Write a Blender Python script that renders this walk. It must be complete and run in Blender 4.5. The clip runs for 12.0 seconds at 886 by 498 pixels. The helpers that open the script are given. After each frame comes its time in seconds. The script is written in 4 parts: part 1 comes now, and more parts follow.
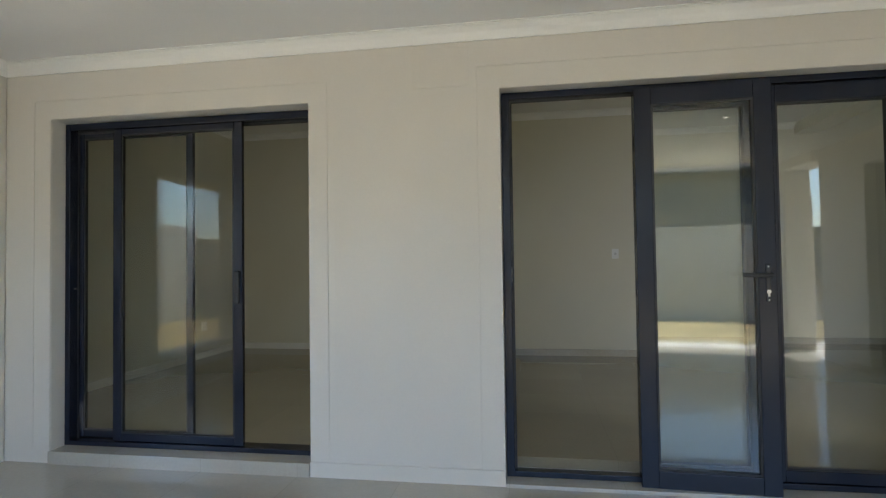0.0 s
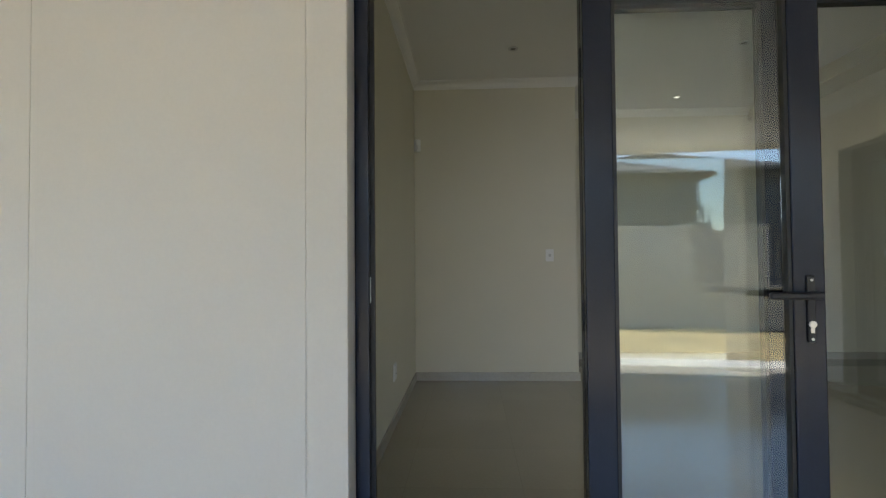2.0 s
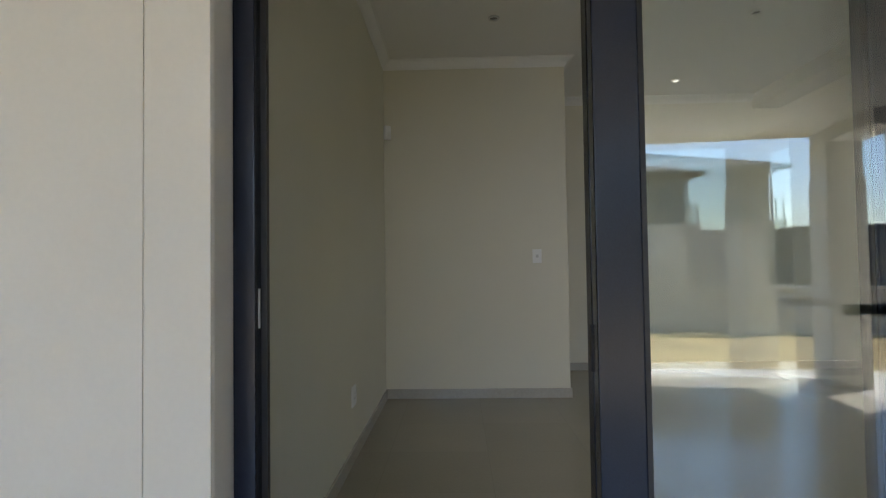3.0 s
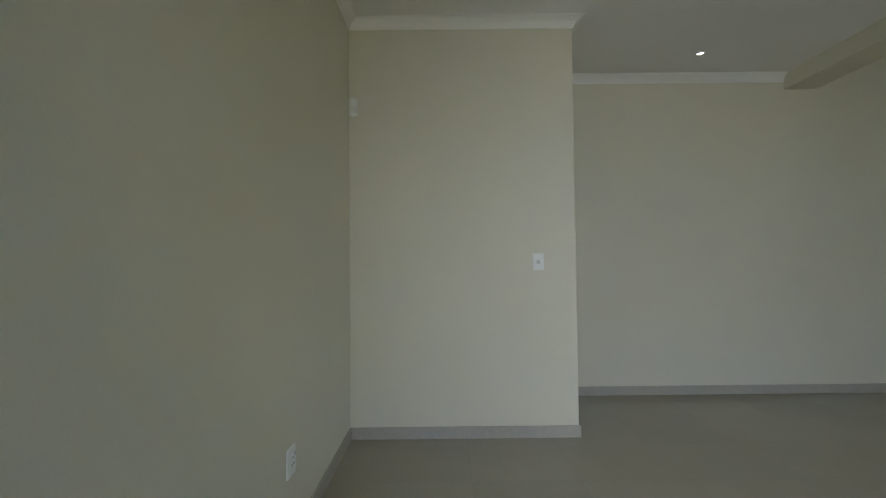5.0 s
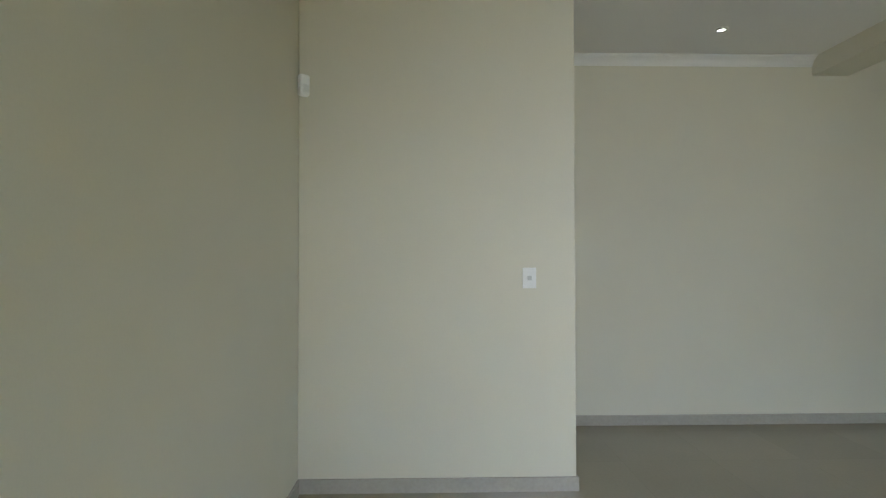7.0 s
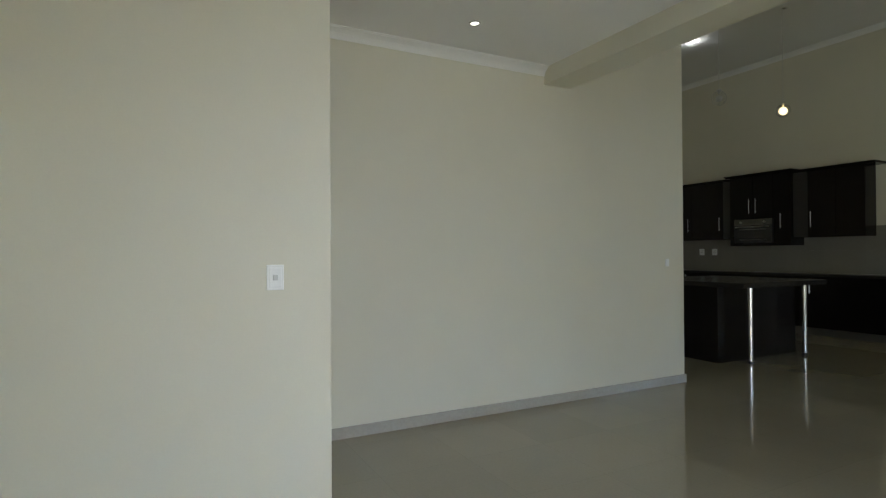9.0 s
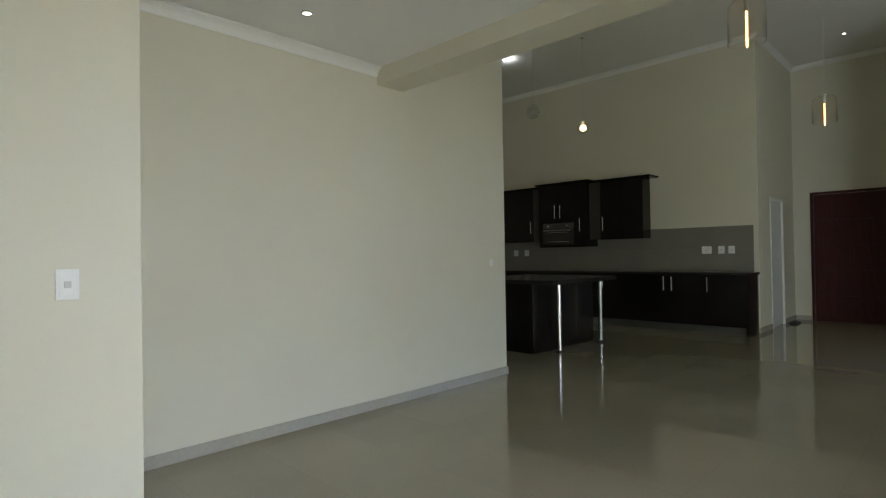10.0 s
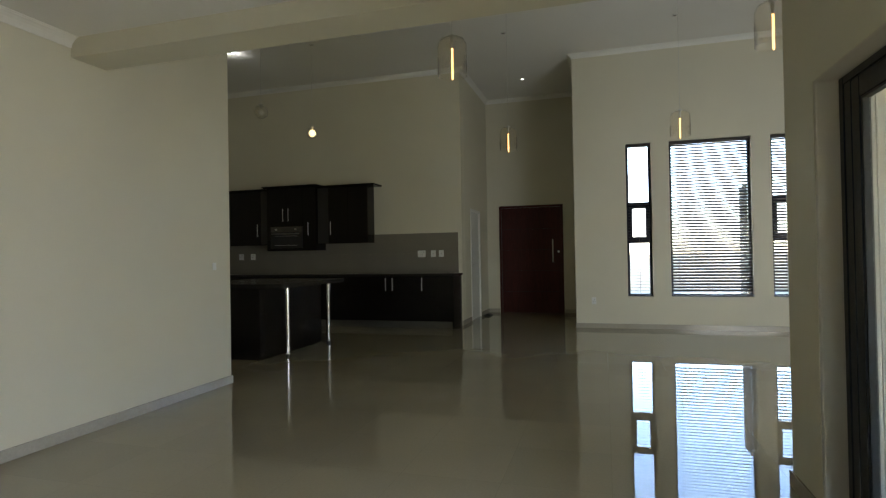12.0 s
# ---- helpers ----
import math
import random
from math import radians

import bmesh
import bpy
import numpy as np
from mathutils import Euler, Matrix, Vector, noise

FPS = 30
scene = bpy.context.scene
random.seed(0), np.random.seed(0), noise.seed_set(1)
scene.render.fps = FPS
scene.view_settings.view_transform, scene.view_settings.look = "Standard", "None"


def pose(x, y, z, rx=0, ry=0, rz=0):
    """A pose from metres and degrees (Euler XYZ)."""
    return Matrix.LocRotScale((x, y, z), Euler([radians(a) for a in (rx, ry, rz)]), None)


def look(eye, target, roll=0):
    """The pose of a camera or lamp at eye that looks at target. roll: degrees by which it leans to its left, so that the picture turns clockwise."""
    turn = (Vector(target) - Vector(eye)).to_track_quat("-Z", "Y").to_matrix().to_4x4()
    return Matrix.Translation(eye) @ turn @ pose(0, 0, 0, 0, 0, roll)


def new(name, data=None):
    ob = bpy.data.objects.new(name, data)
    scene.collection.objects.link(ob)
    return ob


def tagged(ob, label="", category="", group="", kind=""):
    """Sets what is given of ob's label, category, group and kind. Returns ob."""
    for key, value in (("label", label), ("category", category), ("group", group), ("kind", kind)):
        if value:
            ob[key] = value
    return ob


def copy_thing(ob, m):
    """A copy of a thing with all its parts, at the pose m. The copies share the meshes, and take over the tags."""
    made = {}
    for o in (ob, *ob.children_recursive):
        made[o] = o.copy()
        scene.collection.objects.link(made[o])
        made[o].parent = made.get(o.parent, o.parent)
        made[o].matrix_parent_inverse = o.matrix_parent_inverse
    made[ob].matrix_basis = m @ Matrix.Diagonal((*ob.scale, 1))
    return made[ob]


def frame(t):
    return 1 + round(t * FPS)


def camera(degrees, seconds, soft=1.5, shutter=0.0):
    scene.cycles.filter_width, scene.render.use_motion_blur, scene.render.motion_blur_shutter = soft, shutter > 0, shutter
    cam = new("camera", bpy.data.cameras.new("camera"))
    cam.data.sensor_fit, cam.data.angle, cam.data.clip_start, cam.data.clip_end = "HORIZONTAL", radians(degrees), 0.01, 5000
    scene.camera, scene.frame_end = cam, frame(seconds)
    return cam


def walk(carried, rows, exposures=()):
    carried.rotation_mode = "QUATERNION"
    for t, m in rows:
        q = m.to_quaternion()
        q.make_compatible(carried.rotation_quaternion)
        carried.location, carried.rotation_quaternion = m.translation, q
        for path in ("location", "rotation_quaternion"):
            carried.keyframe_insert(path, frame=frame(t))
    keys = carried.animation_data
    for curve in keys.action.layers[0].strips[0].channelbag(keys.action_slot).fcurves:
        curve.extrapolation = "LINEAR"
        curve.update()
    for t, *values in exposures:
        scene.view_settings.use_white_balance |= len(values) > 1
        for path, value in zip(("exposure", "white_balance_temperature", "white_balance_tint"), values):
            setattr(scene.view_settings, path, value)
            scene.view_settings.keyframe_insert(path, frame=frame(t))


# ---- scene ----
cam = camera(77.95, 12.0, soft=1.25)
PATH = [
    (0, pose(0.138, -2.986, 1.124, 91.54, 0.80, 9.21)),
    (0.5, pose(0.173, -2.640, 1.133, 91.30, 0.74, 7.10)),
    (1, pose(0.238, -2.294, 1.134, 91.45, 0.87, 5.08)),
    (1.5, pose(0.313, -1.945, 1.139, 91.55, 0.83, 3.73)),
    (2, pose(0.344, -1.617, 1.142, 91.53, 0.48, 2.84)),
    (2.5, pose(0.380, -1.303, 1.140, 91.74, 0.78, 1.93)),
    (3, pose(0.430, -0.992, 1.141, 91.76, 0.80, 1.52)),
    (3.2, pose(0.443, -0.869, 1.132, 91.84, 0.88, 1.43)),
    (4.8, pose(0.440, -0.150, 1.188, 91.80, 0.60, -0.10)),
    (5, pose(0.444, -0.062, 1.190, 91.80, 0.58, -0.14)),
    (5.5, pose(0.458, 0.104, 1.205, 91.71, 0.48, 0.09)),
    (6, pose(0.471, 0.329, 1.243, 91.42, 0.33, -0.00)),
    (6.5, pose(0.494, 0.505, 1.283, 91.27, 0.31, -0.44)),
    (6.7, pose(0.519, 0.557, 1.310, 91.05, 0.22, -0.63)),
    (8.3, pose(0.600, 0.964, 1.357, 90.26, 0.12, -14.56)),
    (8.5, pose(0.606, 1.015, 1.338, 90.43, 0.22, -18.44)),
    (9, pose(0.632, 1.141, 1.319, 90.51, 0.33, -27.55)),
    (9.5, pose(0.637, 1.222, 1.310, 90.60, 0.61, -36.50)),
    (10, pose(0.620, 1.252, 1.303, 90.68, 0.90, -45.70)),
    (10.5, pose(0.613, 1.254, 1.318, 90.49, 0.89, -54.64)),
    (11, pose(0.607, 1.228, 1.309, 90.53, 1.02, -62.21)),
    (11.5, pose(0.569, 1.222, 1.325, 90.41, 0.78, -68.68)),
    (12, pose(0.541, 1.218, 1.287, 90.68, 1.00, -73.61)),
]
EXPOSURES = [(0.0, 2.40, 6200, 8), (1.5, 2.55, 6150, 8), (3.0, 2.52, 6150, 11), (5.0, 3.26, 5800, 6), (6.5, 3.66, 5850, 6), (8.5, 3.76, 5850, 7),
             (10.0, 4.02, 5950, 7), (10.5, 4.18, 5950, 7), (11.0, 4.06, 6100, 7), (12.0, 3.70, 6350, 8)]
SKY_LAMPS = [
    ("door_daylight", (1.75, 0.30, 1.72), (2.5, 4.9, -0.4), 1.6, 0.3, 1.36, 110, (0.79, 0.82, 1.0)),
    ("door_lawn_light", (1.75, 0.30, 0.50), (2.35, 4.0, 2.0), 1.6, 0.3, 0.74, 150, (1.0, 0.87, 0.52)),
    ("slide_daylight", (-1.98, 0.235, 1.03), (-1.98, 3.0, 0.8), 1.6, 1.9, 0.9, 110, (1.0, 0.93, 0.80)),
    ("hall_daylight", (4.09, -1.95, 1.05), (8.5, -1.55, 0.9), 2.1, 1.9, 5.7, 170, (0.95, 0.96, 0.97)),
]
LEAF_TILT = 3.55
BLIND_TILT = (-2, -41, -41)
walk(cam, PATH, EXPOSURES)

# ---- world, sun ----
SUN_EL, SUN_AZ = radians(72), radians(128)      # azimuth clockwise from +y
world = bpy.data.worlds.new("sky")
world.use_nodes = True
scene.world = world
wn = world.node_tree.nodes
sky = wn.new("ShaderNodeTexSky")
sky.sky_type, sky.sun_disc = "NISHITA", False
sky.sun_elevation, sky.sun_rotation = SUN_EL, SUN_AZ
sky.air_density, sky.dust_density = 1.0, 0.8
wn["Background"].inputs["Strength"].default_value = 0.145
world.node_tree.links.new(sky.outputs[0], wn["Background"].inputs["Color"])
sun = new("sun", bpy.data.lights.new("sun", "SUN"))
sun.data.energy, sun.data.angle, sun.data.color = 5.0, radians(0.6), (1.0, 0.95, 0.87)
sun_from = Vector((math.sin(SUN_AZ) * math.cos(SUN_EL), math.cos(SUN_AZ) * math.cos(SUN_EL), math.sin(SUN_EL)))
sun.matrix_world = look(sun_from * 50, (0, 0, 0))


def sky_lamp(name, at, target, wide, high, power, spread=120, colour=(1.0, 1.0, 1.0)):
    """Daylight in an opening."""
    lamp = new(name, bpy.data.lights.new(name, "AREA"))
    lamp.data.shape, lamp.data.size, lamp.data.size_y = "RECTANGLE", wide, high
    lamp.data.energy, lamp.data.color, lamp.data.spread = power, colour, radians(spread)
    lamp.matrix_world = look(at, target)
    return lamp


for row in SKY_LAMPS:
    sky_lamp(*row)

HIGH_CEILING = 4.74
bulb = new("globe_lamp", bpy.data.lights.new("globe_lamp", "POINT"))
bulb.data.energy, bulb.data.color, bulb.data.shadow_soft_size = 3.0, (1.0, 0.84, 0.14), 0.048
bulb.matrix_world = pose(7.24, 5.03, 2.995)
spot = new("downlight_lamp", bpy.data.lights.new("downlight_lamp", "POINT"))
spot.data.energy, spot.data.color, spot.data.shadow_soft_size = 0.14, (1.0, 0.97, 0.90), 0.025
spot.matrix_world = pose(8.33, 7.11, HIGH_CEILING - 0.07)

# ---- materials ----
def material(name, colour, rough=0.5, metal=0.0, grain=0.0, grain_scale=40.0, stain=0.0, stain_scale=1.5, bump=0.0,
             bump_scale=200.0, coat=0.0, specular=0.5, rough_var=0.0, per_object=0.0, stretch=None):
    """A surface with grain and stains at two scales, in metres."""
    mat = bpy.data.materials.new(name)
    mat.use_nodes = True
    n, l = mat.node_tree.nodes, mat.node_tree.links
    b = n["Principled BSDF"]
    b.inputs["Base Color"].default_value = (*colour, 1)
    b.inputs["Roughness"].default_value = rough
    b.inputs["Metallic"].default_value = metal
    b.inputs["Coat Weight"].default_value = coat
    b.inputs["Coat Roughness"].default_value = 0.08
    b.inputs["Specular IOR Level"].default_value = specular
    geo = n.new("ShaderNodeTexCoord")
    place = geo.outputs["Object"]
    if stretch:
        m = n.new("ShaderNodeMapping")
        m.inputs["Scale"].default_value = stretch
        l.new(place, m.inputs["Vector"])
        place = m.outputs["Vector"]

    def noise_at(scale, detail=4.0):
        t = n.new("ShaderNodeTexNoise")
        t.inputs["Scale"].default_value, t.inputs["Detail"].default_value = scale, detail
        l.new(place, t.inputs["Vector"])
        return t.outputs["Fac"]

    value = None
    for amount, scale in ((grain, grain_scale), (stain, stain_scale)):
        if amount:
            r = n.new("ShaderNodeMapRange")
            r.inputs["From Min"].default_value, r.inputs["From Max"].default_value = 0.3, 0.7
            r.inputs["To Min"].default_value, r.inputs["To Max"].default_value = 1 - amount, 1 + amount
            l.new(noise_at(scale), r.inputs["Value"])
            if value is None:
                value = r.outputs[0]
            else:
                k = n.new("ShaderNodeMath")
                k.operation = "MULTIPLY"
                l.new(value, k.inputs[0])
                l.new(r.outputs[0], k.inputs[1])
                value = k.outputs[0]
    if per_object:
        info = n.new("ShaderNodeObjectInfo")
        r = n.new("ShaderNodeMapRange")
        r.inputs["To Min"].default_value, r.inputs["To Max"].default_value = 1 - per_object, 1 + per_object
        l.new(info.outputs["Random"], r.inputs["Value"])
        if value is None:
            value = r.outputs[0]
        else:
            k = n.new("ShaderNodeMath")
            k.operation = "MULTIPLY"
            l.new(value, k.inputs[0])
            l.new(r.outputs[0], k.inputs[1])
            value = k.outputs[0]
    if value is not None:
        mix = n.new("ShaderNodeMix")
        mix.data_type, mix.blend_type = "RGBA", "MULTIPLY"
        mix.inputs["Factor"].default_value = 1.0
        mix.inputs[6].default_value = (*colour, 1)
        l.new(value, mix.inputs[7])
        l.new(mix.outputs[2], b.inputs["Base Color"])
    if rough_var:
        r = n.new("ShaderNodeMapRange")
        r.inputs["To Min"].default_value, r.inputs["To Max"].default_value = max(0.0, rough - rough_var), rough + rough_var
        l.new(noise_at(3.0), r.inputs["Value"])
        l.new(r.outputs[0], b.inputs["Roughness"])
    if bump:
        bp = n.new("ShaderNodeBump")
        bp.inputs["Strength"].default_value, bp.inputs["Distance"].default_value = bump, 0.004
        l.new(noise_at(bump_scale, 6.0), bp.inputs["Height"])
        l.new(bp.outputs[0], b.inputs["Normal"])
    return mat


def glass_material(name, tint, mirror=0.06):
    """A thin clear pane: see-through, with a mirror image that grows towards grazing view."""
    mat = bpy.data.materials.new(name)
    mat.use_nodes = True
    n, l = mat.node_tree.nodes, mat.node_tree.links
    n.remove(n["Principled BSDF"])
    clear, gloss, mix, weight = (n.new("ShaderNode" + k) for k in ("BsdfTransparent", "BsdfGlossy", "MixShader", "LayerWeight"))
    clear.inputs["Color"].default_value = (*tint, 1)
    gloss.inputs["Roughness"].default_value = 0.0
    weight.inputs["Blend"].default_value = 0.5
    power, ramp = n.new("ShaderNodeMath"), n.new("ShaderNodeMapRange")
    power.operation = "POWER"
    power.inputs[1].default_value = 5.0
    ramp.inputs["To Min"].default_value = mirror
    l.new(weight.outputs["Facing"], power.inputs[0])
    l.new(power.outputs[0], ramp.inputs["Value"])
    l.new(ramp.outputs[0], mix.inputs[0])
    l.new(clear.outputs[0], mix.inputs[1])
    l.new(gloss.outputs[0], mix.inputs[2])
    l.new(mix.outputs[0], n["Material Output"].inputs["Surface"])
    return mat


def lamp_material(name, colour, strength):
    mat = bpy.data.materials.new(name)
    mat.use_nodes = True
    n, l = mat.node_tree.nodes, mat.node_tree.links
    b = n["Principled BSDF"]
    b.inputs["Base Color"].default_value = (*colour, 1)
    b.inputs["Emission Color"].default_value = (*colour, 1)
    b.inputs["Emission Strength"].default_value = strength
    return mat


def tile_material(name, colour, size, joint, rough, stain):
    """Polished porcelain tiles with hairline joints."""
    mat = material(name, colour, rough=rough, grain=0.03, grain_scale=60, stain=stain, stain_scale=1.1, specular=0.9)
    n, l = mat.node_tree.nodes, mat.node_tree.links
    b = n["Principled BSDF"]
    coord = n.new("ShaderNodeTexCoord")
    brick = n.new("ShaderNodeTexBrick")
    brick.offset = 0.0
    brick.inputs["Scale"].default_value = 1.0
    brick.inputs["Brick Width"].default_value = brick.inputs["Row Height"].default_value = size
    brick.inputs["Mortar Size"].default_value = 0.0016
    brick.inputs["Mortar Smooth"].default_value = 0.3
    brick.inputs["Color1"].default_value = (0.97, 0.97, 0.97, 1)
    brick.inputs["Color2"].default_value = (1.03, 1.03, 1.03, 1)
    brick.inputs["Mortar"].default_value = (joint, joint, joint, 1)
    l.new(coord.outputs["Object"], brick.inputs["Vector"])
    old = b.inputs["Base Color"].links[0].from_socket
    mix = n.new("ShaderNodeMix")
    mix.data_type, mix.blend_type = "RGBA", "MULTIPLY"
    mix.inputs["Factor"].default_value = 1.0
    l.new(old, mix.inputs[6])
    l.new(brick.outputs["Color"], mix.inputs[7])
    l.new(mix.outputs[2], b.inputs["Base Color"])
    wave = n.new("ShaderNodeTexNoise")
    wave.inputs["Scale"].default_value, wave.inputs["Detail"].default_value = 2.6, 2.0
    l.new(coord.outputs["Object"], wave.inputs["Vector"])
    bp = n.new("ShaderNodeBump")
    bp.inputs["Strength"].default_value, bp.inputs["Distance"].default_value = 0.006, 0.01
    l.new(wave.outputs["Fac"], bp.inputs["Height"])
    l.new(bp.outputs[0], b.inputs["Normal"])
    return mat


OUT_WALL = material("outdoor_plaster", (0.63, 0.595, 0.53), rough=0.8, grain=0.012, grain_scale=90, stain=0.03, stain_scale=1.2, bump=0.03, bump_scale=260)
IN_WALL = material("indoor_paint", (0.668, 0.637, 0.515), rough=0.6, grain=0.012, grain_scale=120, stain=0.025, stain_scale=0.9, bump=0.06, bump_scale=300)
WHITE = material("ceiling_white", (0.78, 0.77, 0.74), rough=0.75, grain=0.012, grain_scale=90, stain=0.02, stain_scale=0.8, bump=0.04, bump_scale=300)
CORNICE = material("cornice_white", (0.80, 0.79, 0.75), rough=0.6, grain=0.015, grain_scale=60)
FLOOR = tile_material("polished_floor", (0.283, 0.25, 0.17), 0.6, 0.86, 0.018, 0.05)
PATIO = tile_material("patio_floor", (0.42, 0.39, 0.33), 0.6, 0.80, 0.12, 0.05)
SKIRT = material("skirting_tile", (0.42, 0.39, 0.33), rough=0.2, grain=0.05, grain_scale=50, stain=0.05, stain_scale=2)
SKIRT_WHITE = material("white_skirting", (0.74, 0.72, 0.67), rough=0.45, grain=0.02, grain_scale=40)
ALU = material("charcoal_aluminium", (0.0095, 0.0130, 0.0245), rough=0.24, grain=0.12, grain_scale=300, stain=0.08, stain_scale=3, specular=0.38, rough_var=0.06)
BLACK = material("black_plastic", (0.012, 0.012, 0.013), rough=0.45, grain=0.1, grain_scale=200)
STEEL = material("brushed_steel", (0.62, 0.61, 0.59), rough=0.28, metal=1.0, grain=0.06, grain_scale=400)
CHROME = material("chrome", (0.62, 0.62, 0.61), rough=0.2, metal=1.0)
PLATE = material("white_plastic", (0.80, 0.80, 0.77), rough=0.35, grain=0.02, grain_scale=80)
GREY_PLASTIC = material("grey_plastic", (0.56, 0.56, 0.53), rough=0.4)
CABINET = material("espresso_veneer", (0.0075, 0.006, 0.0052), rough=0.25, grain=0.35, grain_scale=14, stain=0.15, stain_scale=2, stretch=(6, 6, 0.6), per_object=0.12, coat=0.05, specular=0.35)
GRANITE = material("dark_granite", (0.022, 0.020, 0.018), rough=0.16, grain=0.5, grain_scale=240, stain=0.2, stain_scale=20)
SPLASH = material("splashback_tile", (0.23, 0.212, 0.175), rough=0.07, grain=0.04, grain_scale=60, stain=0.05, stain_scale=2)
FROST = material("smoked_glass_door", (0.045, 0.043, 0.039), rough=0.03, grain=0.05, grain_scale=60)
WOOD = material("mahogany", (0.050, 0.008, 0.006), rough=0.5, specular=0.3, grain=0.3, grain_scale=10, stain=0.15, stain_scale=1.5, stretch=(8, 8, 0.7))
WHITE_DOOR = material("white_door_paint", (0.74, 0.74, 0.71), rough=0.35, grain=0.02, grain_scale=40)
SLAT = material("blind_slat", (0.040, 0.034, 0.030), rough=0.45, grain=0.15, grain_scale=30, per_object=0.08)
GLASS = glass_material("pane_glass", (0.95, 0.97, 0.95), 0.074)
CLEAR_GLASS = glass_material("clear_pane_glass", (0.94, 0.95, 0.93), 0.026)
WINDOW_GLASS = glass_material("tinted_window_glass", (0.92, 0.94, 0.95), 0.05)
SHADE_GLASS = glass_material("amber_lamp_glass", (0.995, 0.982, 0.955), 0.018)
GLOBE_GLASS = glass_material("clear_lamp_glass", (0.96, 0.96, 0.95), 0.16)
FILAMENT = lamp_material("warm_filament", (1.0, 0.46, 0.14), 0.36)
BULB = lamp_material("warm_bulb", (1.0, 0.70, 0.32), 0.24)
SPOT = lamp_material("downlight_glow", (1.0, 0.95, 0.85), 0.8)
UNLIT = material("unlit_reflector", (0.40, 0.39, 0.36), rough=0.25, metal=0.6)
LAWN = material("dry_lawn", (0.23, 0.18, 0.088), rough=0.95, grain=0.5, grain_scale=22, stain=0.4, stain_scale=1.3, bump=0.6, bump_scale=60)
PAVING = material("concrete_paving", (0.47, 0.455, 0.42), rough=0.85, grain=0.06, grain_scale=40, stain=0.08, stain_scale=0.7, bump=0.15)
BOUNDARY = material("boundary_plaster", (0.42, 0.415, 0.385), rough=0.9, grain=0.05, grain_scale=60, stain=0.10, stain_scale=0.8, bump=0.2)
# dark base colour: the shade of the sunless garden side is painted in
SHADED_HOUSE_WALL = material("shaded_house_plaster", (0.16, 0.155, 0.13), rough=0.9, grain=0.06, grain_scale=30, stain=0.08, stain_scale=0.3)
DARK_PIER = material("charcoal_plaster", (0.035, 0.036, 0.034), rough=0.85, grain=0.1, grain_scale=40, stain=0.1, stain_scale=1.5, bump=0.2)
ROOF = material("roof_tile", (0.17, 0.155, 0.145), rough=0.85, grain=0.2, grain_scale=12, stain=0.12, stain_scale=0.6, per_object=0.1)
FENCE = material("fence_steel", (0.02, 0.02, 0.022), rough=0.5, grain=0.1, grain_scale=60)


# ---- helpers ----
def boxes(*spans):
    """A bmesh of boxes (x0, y0, z0, x1, y1, z1)."""
    bm = bmesh.new()
    for x0, y0, z0, x1, y1, z1 in spans:
        made = bmesh.ops.create_cube(bm, size=1)["verts"]
        for v in made:
            v.co = Vector(((x0 + x1) / 2 + v.co.x * (x1 - x0), (y0 + y1) / 2 + v.co.y * (y1 - y0), (z0 + z1) / 2 + v.co.z * (z1 - z0)))
    return bm


def round_box(x0, y0, z0, x1, y1, z1, r=0.004, seg=2):
    bm = boxes((x0, y0, z0, x1, y1, z1))
    bmesh.ops.bevel(bm, geom=bm.edges[:], offset=r, segments=seg, affect="EDGES", profile=0.5)
    return bm


def tube(p, q, r, seg=16, r2=None):
    """A closed round bar from p to q."""
    p, q = Vector(p), Vector(q)
    bm = bmesh.new()
    bmesh.ops.create_cone(bm, cap_ends=True, segments=seg, radius1=r, radius2=r if r2 is None else r2, depth=(q - p).length)
    turn = (q - p).to_track_quat("Z", "Y").to_matrix().to_4x4()
    bmesh.ops.transform(bm, matrix=Matrix.Translation((p + q) / 2) @ turn, verts=bm.verts)
    return bm


def lathe(profile, seg=32, at=(0, 0, 0)):
    """A surface of revolution about z from (radius, height) pairs."""
    bm = bmesh.new()
    rings = []
    for r, z in profile:
        rings.append([bm.verts.new((at[0] + r * math.cos(2 * math.pi * i / seg), at[1] + r * math.sin(2 * math.pi * i / seg), at[2] + z)) for i in range(seg)])
    for a, b in zip(rings, rings[1:]):
        for i in range(seg):
            j = (i + 1) % seg
            bm.faces.new((a[i], a[j], b[j], b[i]))
    for f in bm.faces:
        f.smooth = True
    return bm


def join(*parts):
    """Several bmeshes as one."""
    out = bmesh.new()
    for bm in parts:
        me = bpy.data.meshes.new("tmp")
        bm.to_mesh(me)
        bm.free()
        out.from_mesh(me)
        bpy.data.meshes.remove(me)
    return out


def part(name, bm, mat, parent=None, label=""):
    me = bpy.data.meshes.new(name)
    bmesh.ops.recalc_face_normals(bm, faces=bm.faces)
    bm.to_mesh(me)
    bm.free()
    me.materials.append(mat)
    ob = new(name, me)
    if parent is not None:
        ob.parent = parent
        ob.matrix_parent_inverse = parent.matrix_basis.inverted()
    return tagged(ob, label)


def piece(name, mesh, parent, m):
    """One more object on a shared mesh, at the pose m in the parent's own space."""
    ob = new(name, mesh)
    ob.parent = parent
    ob.matrix_basis = m
    return ob


def thing(name, label, category, at=(0, 0, 0), group="", kind=""):
    ob = new(name)
    ob.empty_display_size = 0.1
    ob.matrix_basis = Matrix.Translation(at)
    return tagged(ob, label, category, group, kind)


